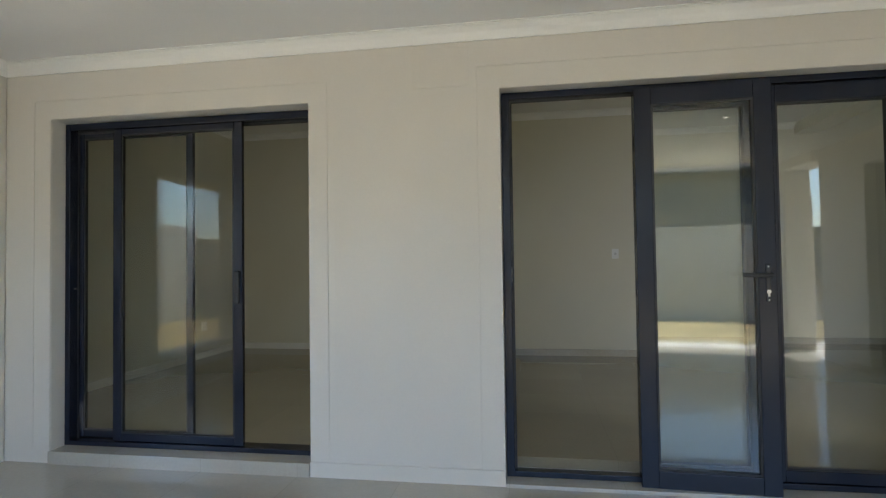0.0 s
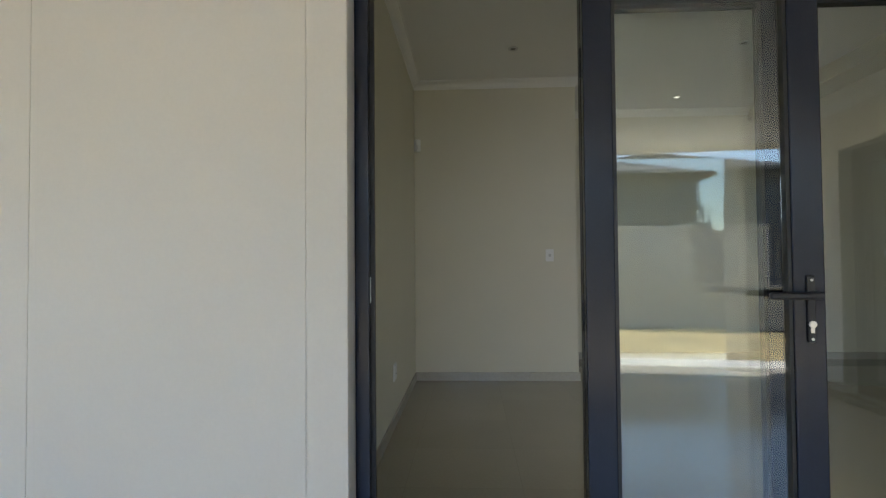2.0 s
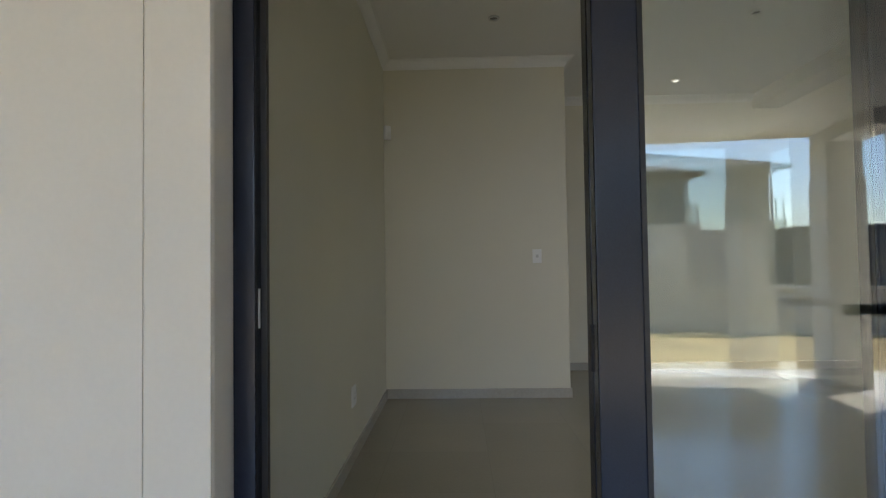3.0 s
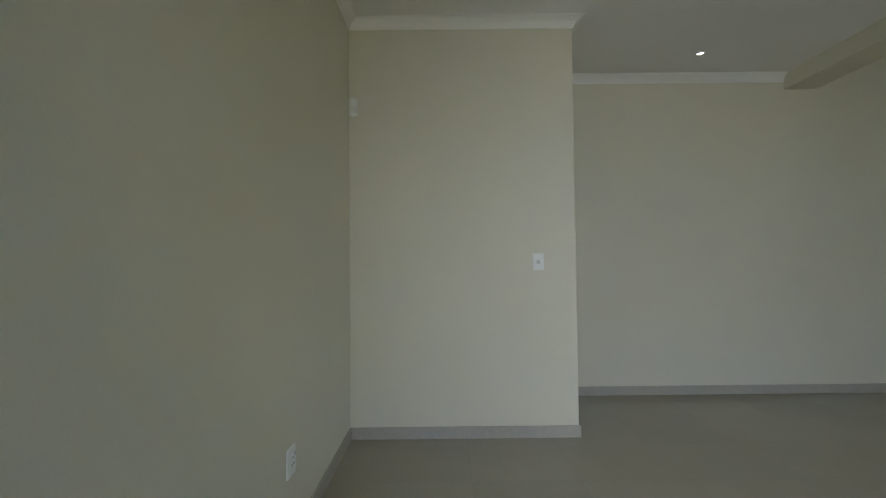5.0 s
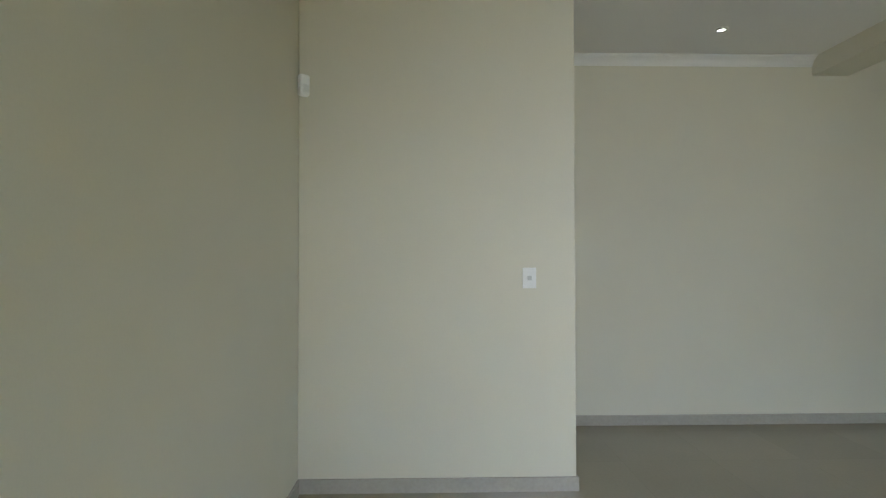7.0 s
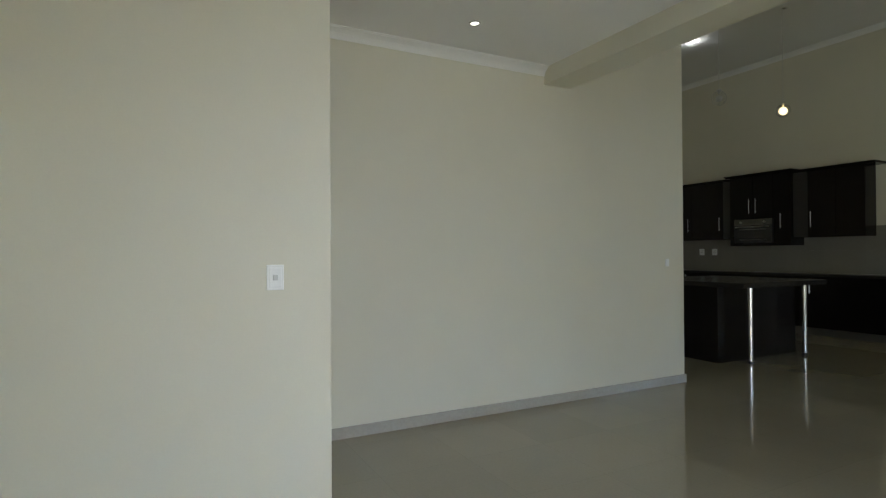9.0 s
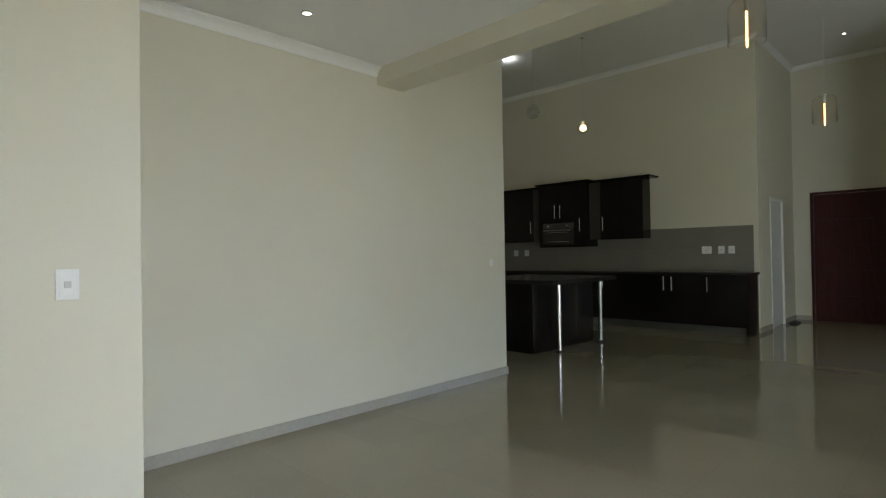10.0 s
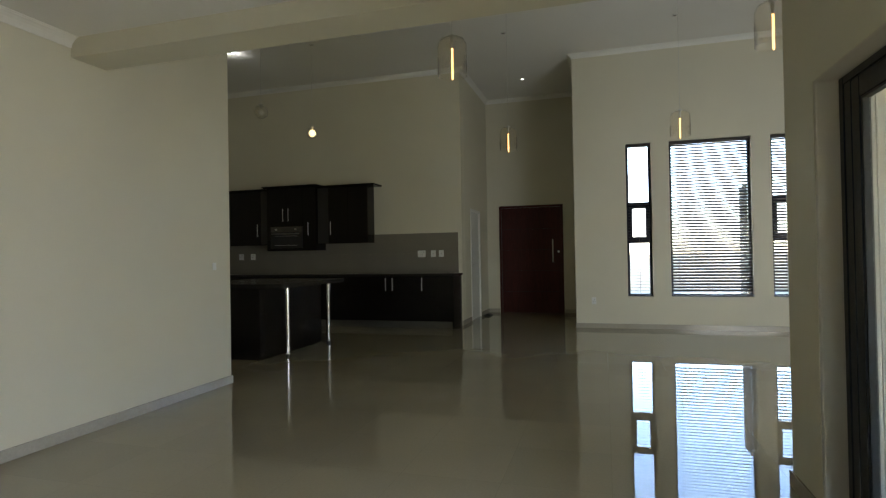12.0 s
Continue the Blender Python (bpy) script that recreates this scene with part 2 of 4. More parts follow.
def structure(name, bm, mat, label, bevel=0.0):
    ob = part(name, bm, mat)
    if bevel:
        b = ob.modifiers.new("soft_edges", "BEVEL")
        b.width, b.segments, b.limit_method, b.angle_limit = bevel, 3, "ANGLE", radians(40)
    return tagged(ob, label, name.split("_")[0], kind="structure")


def wall(axis, at, thick, u0, u1, z0, z1, holes=()):
    """A wall in the plane axis = at .. at + thick, along the other axis, with (u0, u1, z0, z1) holes right through."""
    us = sorted({u0, u1, *(h[0] for h in holes), *(h[1] for h in holes)})
    zs = sorted({z0, z1, *(h[2] for h in holes), *(h[3] for h in holes)})
    us, zs = [u for u in us if u0 <= u <= u1], [z for z in zs if z0 <= z <= z1]

    def solid(i, k):
        if not (0 <= i < len(us) - 1 and 0 <= k < len(zs) - 1):
            return False
        cu, cz = (us[i] + us[i + 1]) / 2, (zs[k] + zs[k + 1]) / 2
        return not any(a < cu < b and c < cz < d for a, b, c, d in holes)

    bm = bmesh.new()
    seen = {}

    def v(i, k, side):
        if (i, k, side) not in seen:
            d = at + (thick if side else 0)
            seen[i, k, side] = bm.verts.new((d, us[i], zs[k]) if axis == "x" else (us[i], d, zs[k]))
        return seen[i, k, side]

    for i in range(len(us) - 1):
        for k in range(len(zs) - 1):
            if not solid(i, k):
                continue
            for s in (0, 1):
                bm.faces.new((v(i, k, s), v(i + 1, k, s), v(i + 1, k + 1, s), v(i, k + 1, s)))
            for di, dk, a, b in ((-1, 0, (i, k), (i, k + 1)), (1, 0, (i + 1, k), (i + 1, k + 1)), (0, -1, (i, k), (i + 1, k)), (0, 1, (i, k + 1), (i + 1, k + 1))):
                if not solid(i + di, k + dk):
                    bm.faces.new((v(*a, 0), v(*b, 0), v(*b, 1), v(*a, 1)))
    return bm


def sweep(path, profile, z, closed=False):
    """A moulding along a plan line, its profile (out, up) on the right-hand side of the line, with mitred corners."""
    pts = [Vector(p) for p in path]
    count = len(pts)
    bm = bmesh.new()
    rows = []
    for i, p in enumerate(pts):
        before = (p - pts[i - 1]).normalized() if i or closed else None
        after = (pts[(i + 1) % count] - p).normalized() if i < count - 1 or closed else None
        sides = [Vector((d.y, -d.x)) for d in (before, after) if d is not None]
        if len(sides) == 2:
            s = (sides[0] + sides[1]) / (1 + sides[0].dot(sides[1]))
        else:
            s = sides[0]
        rows.append([bm.verts.new((p.x + s.x * o, p.y + s.y * o, z + u)) for o, u in profile])
    pairs = list(zip(rows, rows[1:])) + ([(rows[-1], rows[0])] if closed else [])
    size = len(profile)
    for a, b in pairs:
        for j in range(size):
            k = (j + 1) % size
            bm.faces.new((a[j], a[k], b[k], b[j]))
    if not closed:
        bm.faces.new(rows[0])
        bm.faces.new(rows[-1])
    return bm


COVE = [(0, 0), (0, -0.075), (0.008, -0.075), (0.010, -0.066), (0.016, -0.052), (0.028, -0.034), (0.046, -0.020), (0.060, -0.012), (0.062, -0.006), (0.074, -0.006), (0.074, 0)]
SKIRTING = [(0, 0), (0.012, 0), (0.012, 0.077), (0.009, 0.08), (0, 0.08)]

# ---- the house: levels and lines ----
LOW, HIGH = 2.94, 4.74           # ceilings
OUT_Z = -0.075                   # patio floor
BACK, FAR = 3.765, 4.965         # room walls facing the patio doors
EAST = 10.3                      # kitchen and window wall
END_X = 5.40                     # end of the long far wall

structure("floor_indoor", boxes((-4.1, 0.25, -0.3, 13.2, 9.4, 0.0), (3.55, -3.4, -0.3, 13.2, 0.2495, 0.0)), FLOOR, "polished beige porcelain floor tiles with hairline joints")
structure("floor_patio", boxes((-3.4, -5.06, -0.4, 3.549, -0.0005, OUT_Z)), PATIO, "beige tiled patio floor in the shade of the roof")
wall_facade = structure("wall_facade", wall("y", 0.0, 0.25, -3.4, 3.95, -0.3, 3.3, [(-2.83, -1.125, OUT_Z, 2.065), (-0.02, 3.52, OUT_Z, 2.08)]), OUT_WALL, "cream plastered house wall with two tall door openings", 0.012)
for n, (a, b, top) in enumerate(((-2.83, -1.125, 0.002), (-0.02, 3.52, -0.057)), 1):
    structure("door_sill_%d" % n, round_box(a + 0.001, -0.018, -0.2, b - 0.001, 0.2495, top, 0.004), PATIO, "low beige tiled sill under the door frame")
# raised plaster bands round both openings
BAND = 0.003
for n, (a, b, top, w) in enumerate(((-2.83, -1.125, 2.065, 0.115), (-0.02, 3.52, 2.08, 0.125)), 1):
    b_end = min(b + w, 3.549)
    bm = wall("y", -BAND, BAND + 0.002, a - w, b_end, OUT_Z + 0.085, top + w, [(a - 0.0005, b + 0.0005, OUT_Z, top + 0.0005)])
    structure("trim_band_%d" % n, bm, OUT_WALL, "cream plaster band round the door opening", 0.002)
PATCH = (-0.50, -0.19, 2.105, 2.325)
skin = wall("y", -BAND, BAND + 0.002, -3.148, 3.548, OUT_Z + 0.088, 2.42, [(-2.9475, -1.0075, OUT_Z, 2.1825), (-0.1475, 3.549, OUT_Z, 2.2075), (PATCH[0] - 0.0012, PATCH[1] + 0.0006, PATCH[2] - 0.0015, PATCH[3] + 0.0006)])
structure("wall_plaster_skin", skin, OUT_WALL, "cream plaster coat with fine grooves beside the door bands")
structure("trim_patch", boxes((PATCH[0], -BAND, PATCH[2], PATCH[1], 0.002, PATCH[3])), OUT_WALL, "filled plaster patch beside the door head")

structure("wall_patio_west", wall("x", -3.4, 0.25, -5.06, 0.0, -0.3, 3.0, [(-2.5, -1.15, 0.33, 1.97)]), OUT_WALL, "cream plastered patio side wall with a window opening", 0.012)
structure("wall_patio_east", wall("x", 3.55, 0.40, -3.95, -0.0005, -0.3, 4.95, [(-3.05, -0.85, 0.0, 2.1)]), OUT_WALL, "cream plastered wall beside the patio", 0.012)
structure("column_patio", join(round_box(3.47, -5.06, -0.3, 3.83, -4.70, 1.95, 0.02, 3), round_box(3.485, -5.045, 1.94, 3.815, -4.715, 2.428, 0.015)), OUT_WALL, "square cream plastered patio column")
structure("lintel_patio", boxes((3.47, -4.6995, 2.30, 3.5495, -3.952, 2.4245), (3.55, -4.6995, 2.30, 3.83, -3.952, 2.98)), OUT_WALL, "plastered lintel over the patio side opening")
structure("beam_patio", round_box(-3.15, -5.06, 2.424, 3.83, -4.70, 3.0, 0.01), OUT_WALL, "plastered beam along the patio front")
structure("ceiling_patio", boxes((-3.149, -4.6995, 2.425, 3.549, -0.001, 2.98)), WHITE, "white patio ceiling")
structure("cornice_patio", sweep([(-3.148, -4.699), (-3.148, -0.006), (3.549, -0.006)], COVE, 2.4245), CORNICE, "white moulded cornice under the patio ceiling")
structure("baseboard_patio", sweep([(-1.124, -0.001), (-0.021, -0.001)], [(0, 0), (0.010, 0), (0.010, 0.08), (0, 0.085)], OUT_Z), OUT_WALL, "low plaster skirting on the patio wall")

structure("baseboard_patio_corner", sweep([(-2.831, -0.001), (-3.149, -0.001)], [(0, 0), (0.010, 0), (0.010, 0.08), (0, 0.085)], OUT_Z), OUT_WALL, "low plaster skirting on the patio wall")

# indoor walls
structure("wall_inner_lining", wall("y", 0.2505, 0.004, -0.2, 3.945, 0.0, LOW, [(-0.02, 3.52, 0.0, 2.08)]), IN_WALL, "cream painted inner face of the door wall", 0.003)
structure("wall_between", boxes((-0.42, 0.2545, 0.0, -0.2, 4.25, 3.1)), IN_WALL, "cream painted wall beside the patio doors")
structure("wall_back", boxes((-0.2, BACK, 0.0, 1.385, 4.0, 3.1)), IN_WALL, "cream painted short wall with a light switch", 0.006)
structure("wall_return", boxes((1.185, 4.0, 0.0, 1.385, 5.2, 3.1)), IN_WALL, "cream painted side of a recess")
structure("wall_far", boxes((1.385, FAR, 0.0, END_X, 5.2, 4.95)), IN_WALL, "long cream painted living room wall", 0.006)
structure("wall_kitchen_side", boxes((5.2, 5.2, 0.0, END_X, 9.4, 4.95)), IN_WALL, "cream painted kitchen side wall")
structure("wall_kitchen_north", boxes((END_X, 9.2, 0.0, 10.5, 9.4, 4.95)), IN_WALL, "cream painted kitchen end wall")
structure("wall_kitchen_east", boxes((EAST, 3.72, 0.0, 10.5, 9.2, 4.95)), IN_WALL, "cream painted wall behind the kitchen cabinets", 0.006)
W1, W2, W3 = (0.438, 0.838), (-1.066, 0.155), (-1.745, -1.343)
WZ = (0.540, 3.118)
structure("wall_window", wall("x", EAST, 0.2, -3.4, 1.70, 0.0, 4.95, [(*w, *WZ) for w in (W1, W2, W3)]), IN_WALL, "cream painted wall with three tall windows", 0.006)
structure("wall_hall_south", boxes((3.95, -3.4, 0.0, 10.3, -3.2, 4.95)), IN_WALL, "cream painted living hall end wall")
structure("wall_entry_south", boxes((10.5, 1.50, 0.0, 12.83, 1.70, 4.95)), IN_WALL, "cream painted entrance side wall")
structure("wall_entry_north", wall("y", 3.72, 0.2, 10.5, 12.63, 0.0, 4.95, [(10.98, 11.82, 0.0, 2.20)]), IN_WALL, "cream painted entrance side wall with a door")
structure("wall_entry_end", wall("x", 12.63, 0.2, 1.70, 3.92, 0.0, 4.95, [(2.055, 3.455, 0.0, 2.36)]), IN_WALL, "cream painted wall round the front door")
structure("beam_indoor", round_box(3.635, 0.2545, 2.795, 3.935, FAR + 0.002, 4.95, 0.005), IN_WALL, "painted beam between low and high ceilings")
structure("wall_pier_lining", wall("x", 3.9505, 0.0035, -3.2, 0.2495, 0.0, 4.8, [(-3.05, -0.85, 0.0, 2.1)]), IN_WALL, "cream painted pier beside the doors")
structure("ceiling_low", boxes((-0.42, 0.2, LOW, 3.636, 5.2, 3.2)), WHITE, "white painted low ceiling with downlights")
structure("ceiling_high", boxes((3.6, -3.4, HIGH, 13.2, 9.4, 4.96)), WHITE, "white painted high ceiling with downlights")
structure("cornice_low", sweep([(3.634, 0.255), (-0.2, 0.255), (-0.2, BACK), (1.385, BACK), (1.385, FAR), (3.634, FAR)], COVE, LOW - 0.0005), CORNICE, "white moulded cornice of the low ceiling")
structure("cornice_high", sweep([(END_X, 9.2), (EAST, 9.2), (EAST, 3.72), (12.63, 3.72), (12.63, 1.70), (EAST, 1.70), (EAST, -3.2), (3.955, -3.2), (3.955, FAR), (END_X, FAR)], COVE, HIGH - 0.0005, closed=True), CORNICE, "white moulded cornice of the high ceiling")
structure("baseboard_living", sweep([(-0.021, 0.2548), (-0.2, 0.2548), (-0.2, BACK), (1.385, BACK), (1.385, FAR), (END_X, FAR), (END_X, 9.2)], SKIRTING, 0.0), SKIRT, "grey-beige tile skirting along the living room")
structure("baseboard_pier", sweep([(3.955, -0.8), (3.955, 0.2548), (3.521, 0.2548)], SKIRTING, 0.0), SKIRT, "grey-beige tile skirting round the pier")
structure("baseboard_entry_north", sweep([(EAST, 3.80), (EAST, 3.72), (10.97, 3.72)], SKIRTING, 0.0), SKIRT, "grey-beige tile skirting by the kitchen")
structure("baseboard_entry_end", sweep([(11.83, 3.72), (12.63, 3.72), (12.63, 3.465)], SKIRTING, 0.0), SKIRT, "grey-beige tile skirting in the entrance")
structure("baseboard_hall", sweep([(12.63, 2.045), (12.63, 1.70), (EAST, 1.70), (EAST, -3.2), (3.955, -3.2), (3.955, -3.06)], SKIRTING, 0.0), SKIRT, "grey-beige tile skirting in the hall")

# the room behind the sliding door
structure("wall_bedroom_west", boxes((-4.1, 0.2505, 0.0, -3.9, 4.25, 3.1)), IN_WALL, "cream painted bedroom wall")
structure("wall_bedroom_north", boxes((-3.9, 4.05, 0.0, -0.42, 4.25, 3.1)), IN_WALL, "cream painted bedroom wall")
structure("wall_bedroom_south", wall("y", 0.2505, 0.004, -3.9, -0.42, 0.0, LOW, [(-2.83, -1.125, 0.0, 2.065)]), IN_WALL, "cream painted inner face of the sliding door wall")
structure("wall_bedroom_stub", boxes((-4.1, 0.0, -0.3, -3.4005, 0.25, 3.3)), OUT_WALL, "cream plastered house wall")
structure("ceiling_bedroom", boxes((-4.1, 0.2, LOW, -0.4205, 4.25, 3.2)), WHITE, "white bedroom ceiling")
structure("cornice_bedroom", sweep([(-0.42, 0.255), (-3.9, 0.255), (-3.9, 4.05), (-0.42, 4.05)], COVE, LOW - 0.0005, closed=True), CORNICE, "white moulded bedroom cornice")
structure("baseboard_bedroom", sweep([(-2.84, 0.255), (-3.9, 0.255), (-3.9, 4.05), (-0.42, 4.05), (-0.42, 0.255), (-1.11, 0.255)], SKIRTING, 0.0), SKIRT_WHITE, "pale skirting round the bedroom")


# ---- doors and windows ----
def framed_pane(name, parent, w, h, stile, rail_low, rail_top, depth, label="", bead=0.012, glazing=None):
    """A glazed leaf in its own space: x 0..w, y -depth/2..depth/2, z 0..h."""
    d = depth / 2
    leaf = part(name, join(round_box(0, -d, 0, stile, d, h, 0.004), round_box(w - stile, -d, 0, w, d, h, 0.004),
                           round_box(stile - 0.001, -d + 0.001, 0, w - stile + 0.001, d - 0.001, rail_low, 0.004),
                           round_box(stile - 0.001, -d + 0.001, h - rail_top, w - stile + 0.001, d - 0.001, h, 0.004)), ALU, parent, label)
    b = bead
    x0, x1, z0, z1 = stile - 0.002, w - stile + 0.002, rail_low - 0.002, h - rail_top + 0.002
    part("glazing_bead", boxes((x0, -d * 0.7, z0, x0 + b, d * 0.7, z1), (x1 - b, -d * 0.7, z0, x1, d * 0.7, z1),
                               (x0 + b, -d * 0.7, z0, x1 - b, d * 0.7, z0 + b), (x0 + b, -d * 0.7, z1 - b, x1 - b, d * 0.7, z1)), BLACK, leaf)
    glass = part("pane", boxes((x0 + b - 0.004, -0.003, z0 + b - 0.004, x1 - b + 0.004, 0.003, z1 - b + 0.004)), glazing or GLASS, leaf, "clear glass pane")
    return leaf


def turned(ob, m):
    ob.matrix_basis = m
    for child in ob.children_recursive:
        child.matrix_parent_inverse = Matrix.Identity(4)
    return ob


def outer_frame(parent, w, h, jamb, head, sill, depth):
    """A door frame in its own space: x 0..w, y 0..depth, z 0..h."""
    part("jamb", round_box(0, 0, 0, jamb, depth, h, 0.003), ALU, parent)
    part("jamb", round_box(w - jamb, 0, 0, w, depth, h, 0.003), ALU, parent)
    part("frame_head", round_box(jamb - 0.001, 0.001, h - head, w - jamb + 0.001, depth - 0.001, h, 0.003), ALU, parent)
    part("frame_sill", round_box(jamb - 0.001, 0.001, 0, w - jamb + 0.001, depth - 0.001, sill, 0.003), ALU, parent)
    lip = 0.012
    part("frame_stop", join(boxes((jamb, depth * 0.55, sill, jamb + lip, depth * 0.8, h - head)), boxes((w - jamb - lip, depth * 0.55, sill, w - jamb, depth * 0.8, h - head)),
                            boxes((jamb + lip, depth * 0.55, h - head - lip, w - jamb - lip, depth * 0.8, h - head))), BLACK, parent)


def lever_set(parent, x, z, y, way):
    """A lever handle with its long plate and lock cylinder on the face at y, facing -y; the lever points towards way."""
    plate = part("handle_plate", round_box(x - 0.011, y - 0.009, z - 0.135, x + 0.011, y, z + 0.055, 0.004), BLACK, parent, "black lever handle plate")
    part("lever", join(tube((x, y - 0.008, z), (x, y - 0.055, z), 0.011), round_box(min(x, x + way * 0.125) - 0.008, y - 0.066, z - 0.010, max(x, x + way * 0.125) + 0.008, y - 0.046, z + 0.010, 0.007, 3)), BLACK, plate)
    part("lock_cylinder", join(tube((x, y - 0.007, z - 0.083), (x, y - 0.014, z - 0.083), 0.010), round_box(x - 0.005, y - 0.013, z - 0.108, x + 0.005, y - 0.006, z - 0.083, 0.002)), STEEL, plate, "steel lock cylinder")
    for dz in (0.042, -0.125):
        part("screw", tube((x, y - 0.0085, z + dz), (x, y - 0.0115, z + dz), 0.004, 10), STEEL, plate)
    return plate


# folding doors in the main opening
fold = thing("door_folding", "charcoal aluminium folding glass doors with one leaf swung open", "door", (-0.018, 0.088, -0.055), kind="structure")
turn_at = fold.matrix_basis.copy()
fold.matrix_basis = Matrix.Identity(4)
outer_frame(fold, 3.536, 2.133, 0.045, 0.036, 0.030, 0.062)
edges = [0.710, 1.348, 2.040, 2.750, 3.420]
for a, b in zip(edges, edges[1:]):
    leaf = framed_pane("leaf", fold, b - a - 0.004, 2.060, 0.078, 0.060, 0.092, 0.045)
    turned(leaf, Matrix.Translation((a + 0.002, 0.034, 0.032)))
open_leaf = framed_pane("open_leaf", fold, 0.664, 2.110, 0.086, 0.100, 0.092, 0.045, "leaf folded back against its neighbour, with lever handle")
lever_set(open_leaf, 0.622, 1.112, -0.0225, -1)
for z in (0.25, 1.0, 1.78):
    part("hinge", tube((0.004, 0.027, z), (0.004, 0.027, z + 0.09), 0.008, 12), BLACK, open_leaf)
turned(open_leaf, Matrix.Translation((0.706, -0.036, -0.012)) @ Matrix.Rotation(radians(-LEAF_TILT), 4, "Z"))
part("frame_packer", round_box(3.421, 0.004, 0.030, 3.492, 0.058, 2.098, 0.003), ALU, fold)
part("strike_plate", round_box(0.0445, 0.018, 1.075, 0.0465, 0.026, 1.155, 0.0005), GREY_PLASTIC, fold, "steel strike plate")
part("head_cover", round_box(1.352, -0.006, 2.065, 1.376, 0.002, 2.131, 0.002), material("rust_red_tape", (0.16, 0.045, 0.035), rough=0.6, grain=0.2, grain_scale=60), fold, "dull red tape at the frame head")
fold.matrix_basis = turn_at

# sliding door of the bedroom
slide = thing("door_sliding", "charcoal aluminium sliding glass door, partly slid open", "door", (-2.826, 0.103, 0.003), kind="structure")
turn_at = slide.matrix_basis.copy()
slide.matrix_basis = Matrix.Identity(4)
outer_frame(slide, 1.698, 2.055, 0.035, 0.042, 0.028, 0.11)
back_leaf = framed_pane("fixed_leaf", slide, 0.818, 1.978, 0.038, 0.045, 0.036, 0.03, glazing=CLEAR_GLASS)
turned(back_leaf, Matrix.Translation((0.036, 0.082, 0.032)))
front_leaf = framed_pane("sliding_leaf", slide, 0.888, 1.982, 0.058, 0.048, 0.036, 0.03, glazing=CLEAR_GLASS)
part("pull_handle", round_box(0.842, -0.034, 0.865, 0.874, -0.014, 1.065, 0.008, 3), BLACK, front_leaf, "black moulded pull handle")
turned(front_leaf, Matrix.Translation((0.328, 0.036, 0.030)))
part("latch", round_box(0.036, 0.030, 0.985, 0.052, 0.044, 0.997, 0.003), BLACK, slide)
slide.matrix_basis = turn_at

# glazed door between patio and hall
hall_door = thing("door_hall", "charcoal aluminium sliding glass door between patio and hall", "door", (3.66, -0.852, 0.003), kind="structure")
turn_at = hall_door.matrix_basis @ Matrix.Rotation(radians(-90), 4, "Z")
hall_door.matrix_basis = Matrix.Identity(4)
outer_frame(hall_door, 2.196, 2.094, 0.045, 0.055, 0.035, 0.11)
for k in range(2):
    leaf = framed_pane("leaf", hall_door, 1.10, 1.995, 0.060, 0.075, 0.060, 0.03)
    turned(leaf, Matrix.Translation((0.046 + 1.004 * k, 0.036 + 0.044 * k, 0.040)))
hall_door.matrix_basis = turn_at


def window(name, y0, y1, transoms, label):
    """A dark aluminium window in the east wall."""
    w, h = y1 - y0 - 0.004, WZ[1] - WZ[0] - 0.004
    win = thing(name, label, "window", kind="structure")
    spans = [round_box(0.10, y0 + 0.002, WZ[0] + 0.002, 0.16, y0 + 0.042, WZ[1] - 0.002, 0.003), round_box(0.10, y1 - 0.042, WZ[0] + 0.002, 0.16, y1 - 0.002, WZ[1] - 0.002, 0.003),
             round_box(0.101, y0 + 0.04, WZ[0] + 0.002, 0.159, y1 - 0.04, WZ[0] + 0.042, 0.003), round_box(0.101, y0 + 0.04, WZ[1] - 0.042, 0.159, y1 - 0.04, WZ[1] - 0.002, 0.003)]
    for z in transoms:
        spans.append(round_box(0.101, y0 + 0.04, z - 0.028, 0.159, y1 - 0.04, z + 0.028, 0.003))
    bm = join(*spans)
    bmesh.ops.translate(bm, vec=(EAST, 0, 0), verts=bm.verts)
    part("window_frame", bm, ALU, win)
    levels = [WZ[0] + 0.04, *(q for z in transoms for q in (z - 0.026, z + 0.026)), WZ[1] - 0.04]
    for low, high in zip(levels[::2], levels[1::2]):
        pane = part("pane", boxes((EAST + 0.127, y0 + 0.038, low, EAST + 0.133, y1 - 0.038, high)), WINDOW_GLASS, win, "tinted glass pane")
    if len(transoms) == 2:
        a, b = transoms[0] + 0.026, transoms[1] - 0.026
        part("sash", join(round_box(EAST + 0.085, y0 + 0.035, a, EAST + 0.125, y0 + 0.095, b, 0.003), round_box(EAST + 0.085, y1 - 0.095, a, EAST + 0.125, y1 - 0.035, b, 0.003),
                          round_box(EAST + 0.086, y0 + 0.094, a, EAST + 0.124, y1 - 0.094, a + 0.055, 0.003), round_box(EAST + 0.086, y0 + 0.094, b - 0.055, EAST + 0.124, y1 - 0.094, b, 0.003)), ALU, win, "dark opening sash")
    return win


window("window_1", *W1, (1.467, 2.105), "narrow tall dark aluminium window with an opening sash")
window("window_2", *W2, (), "broad tall dark aluminium window behind a venetian blind")
window("window_3", *W3, (1.467, 2.105), "narrow tall dark aluminium window behind a venetian blind")


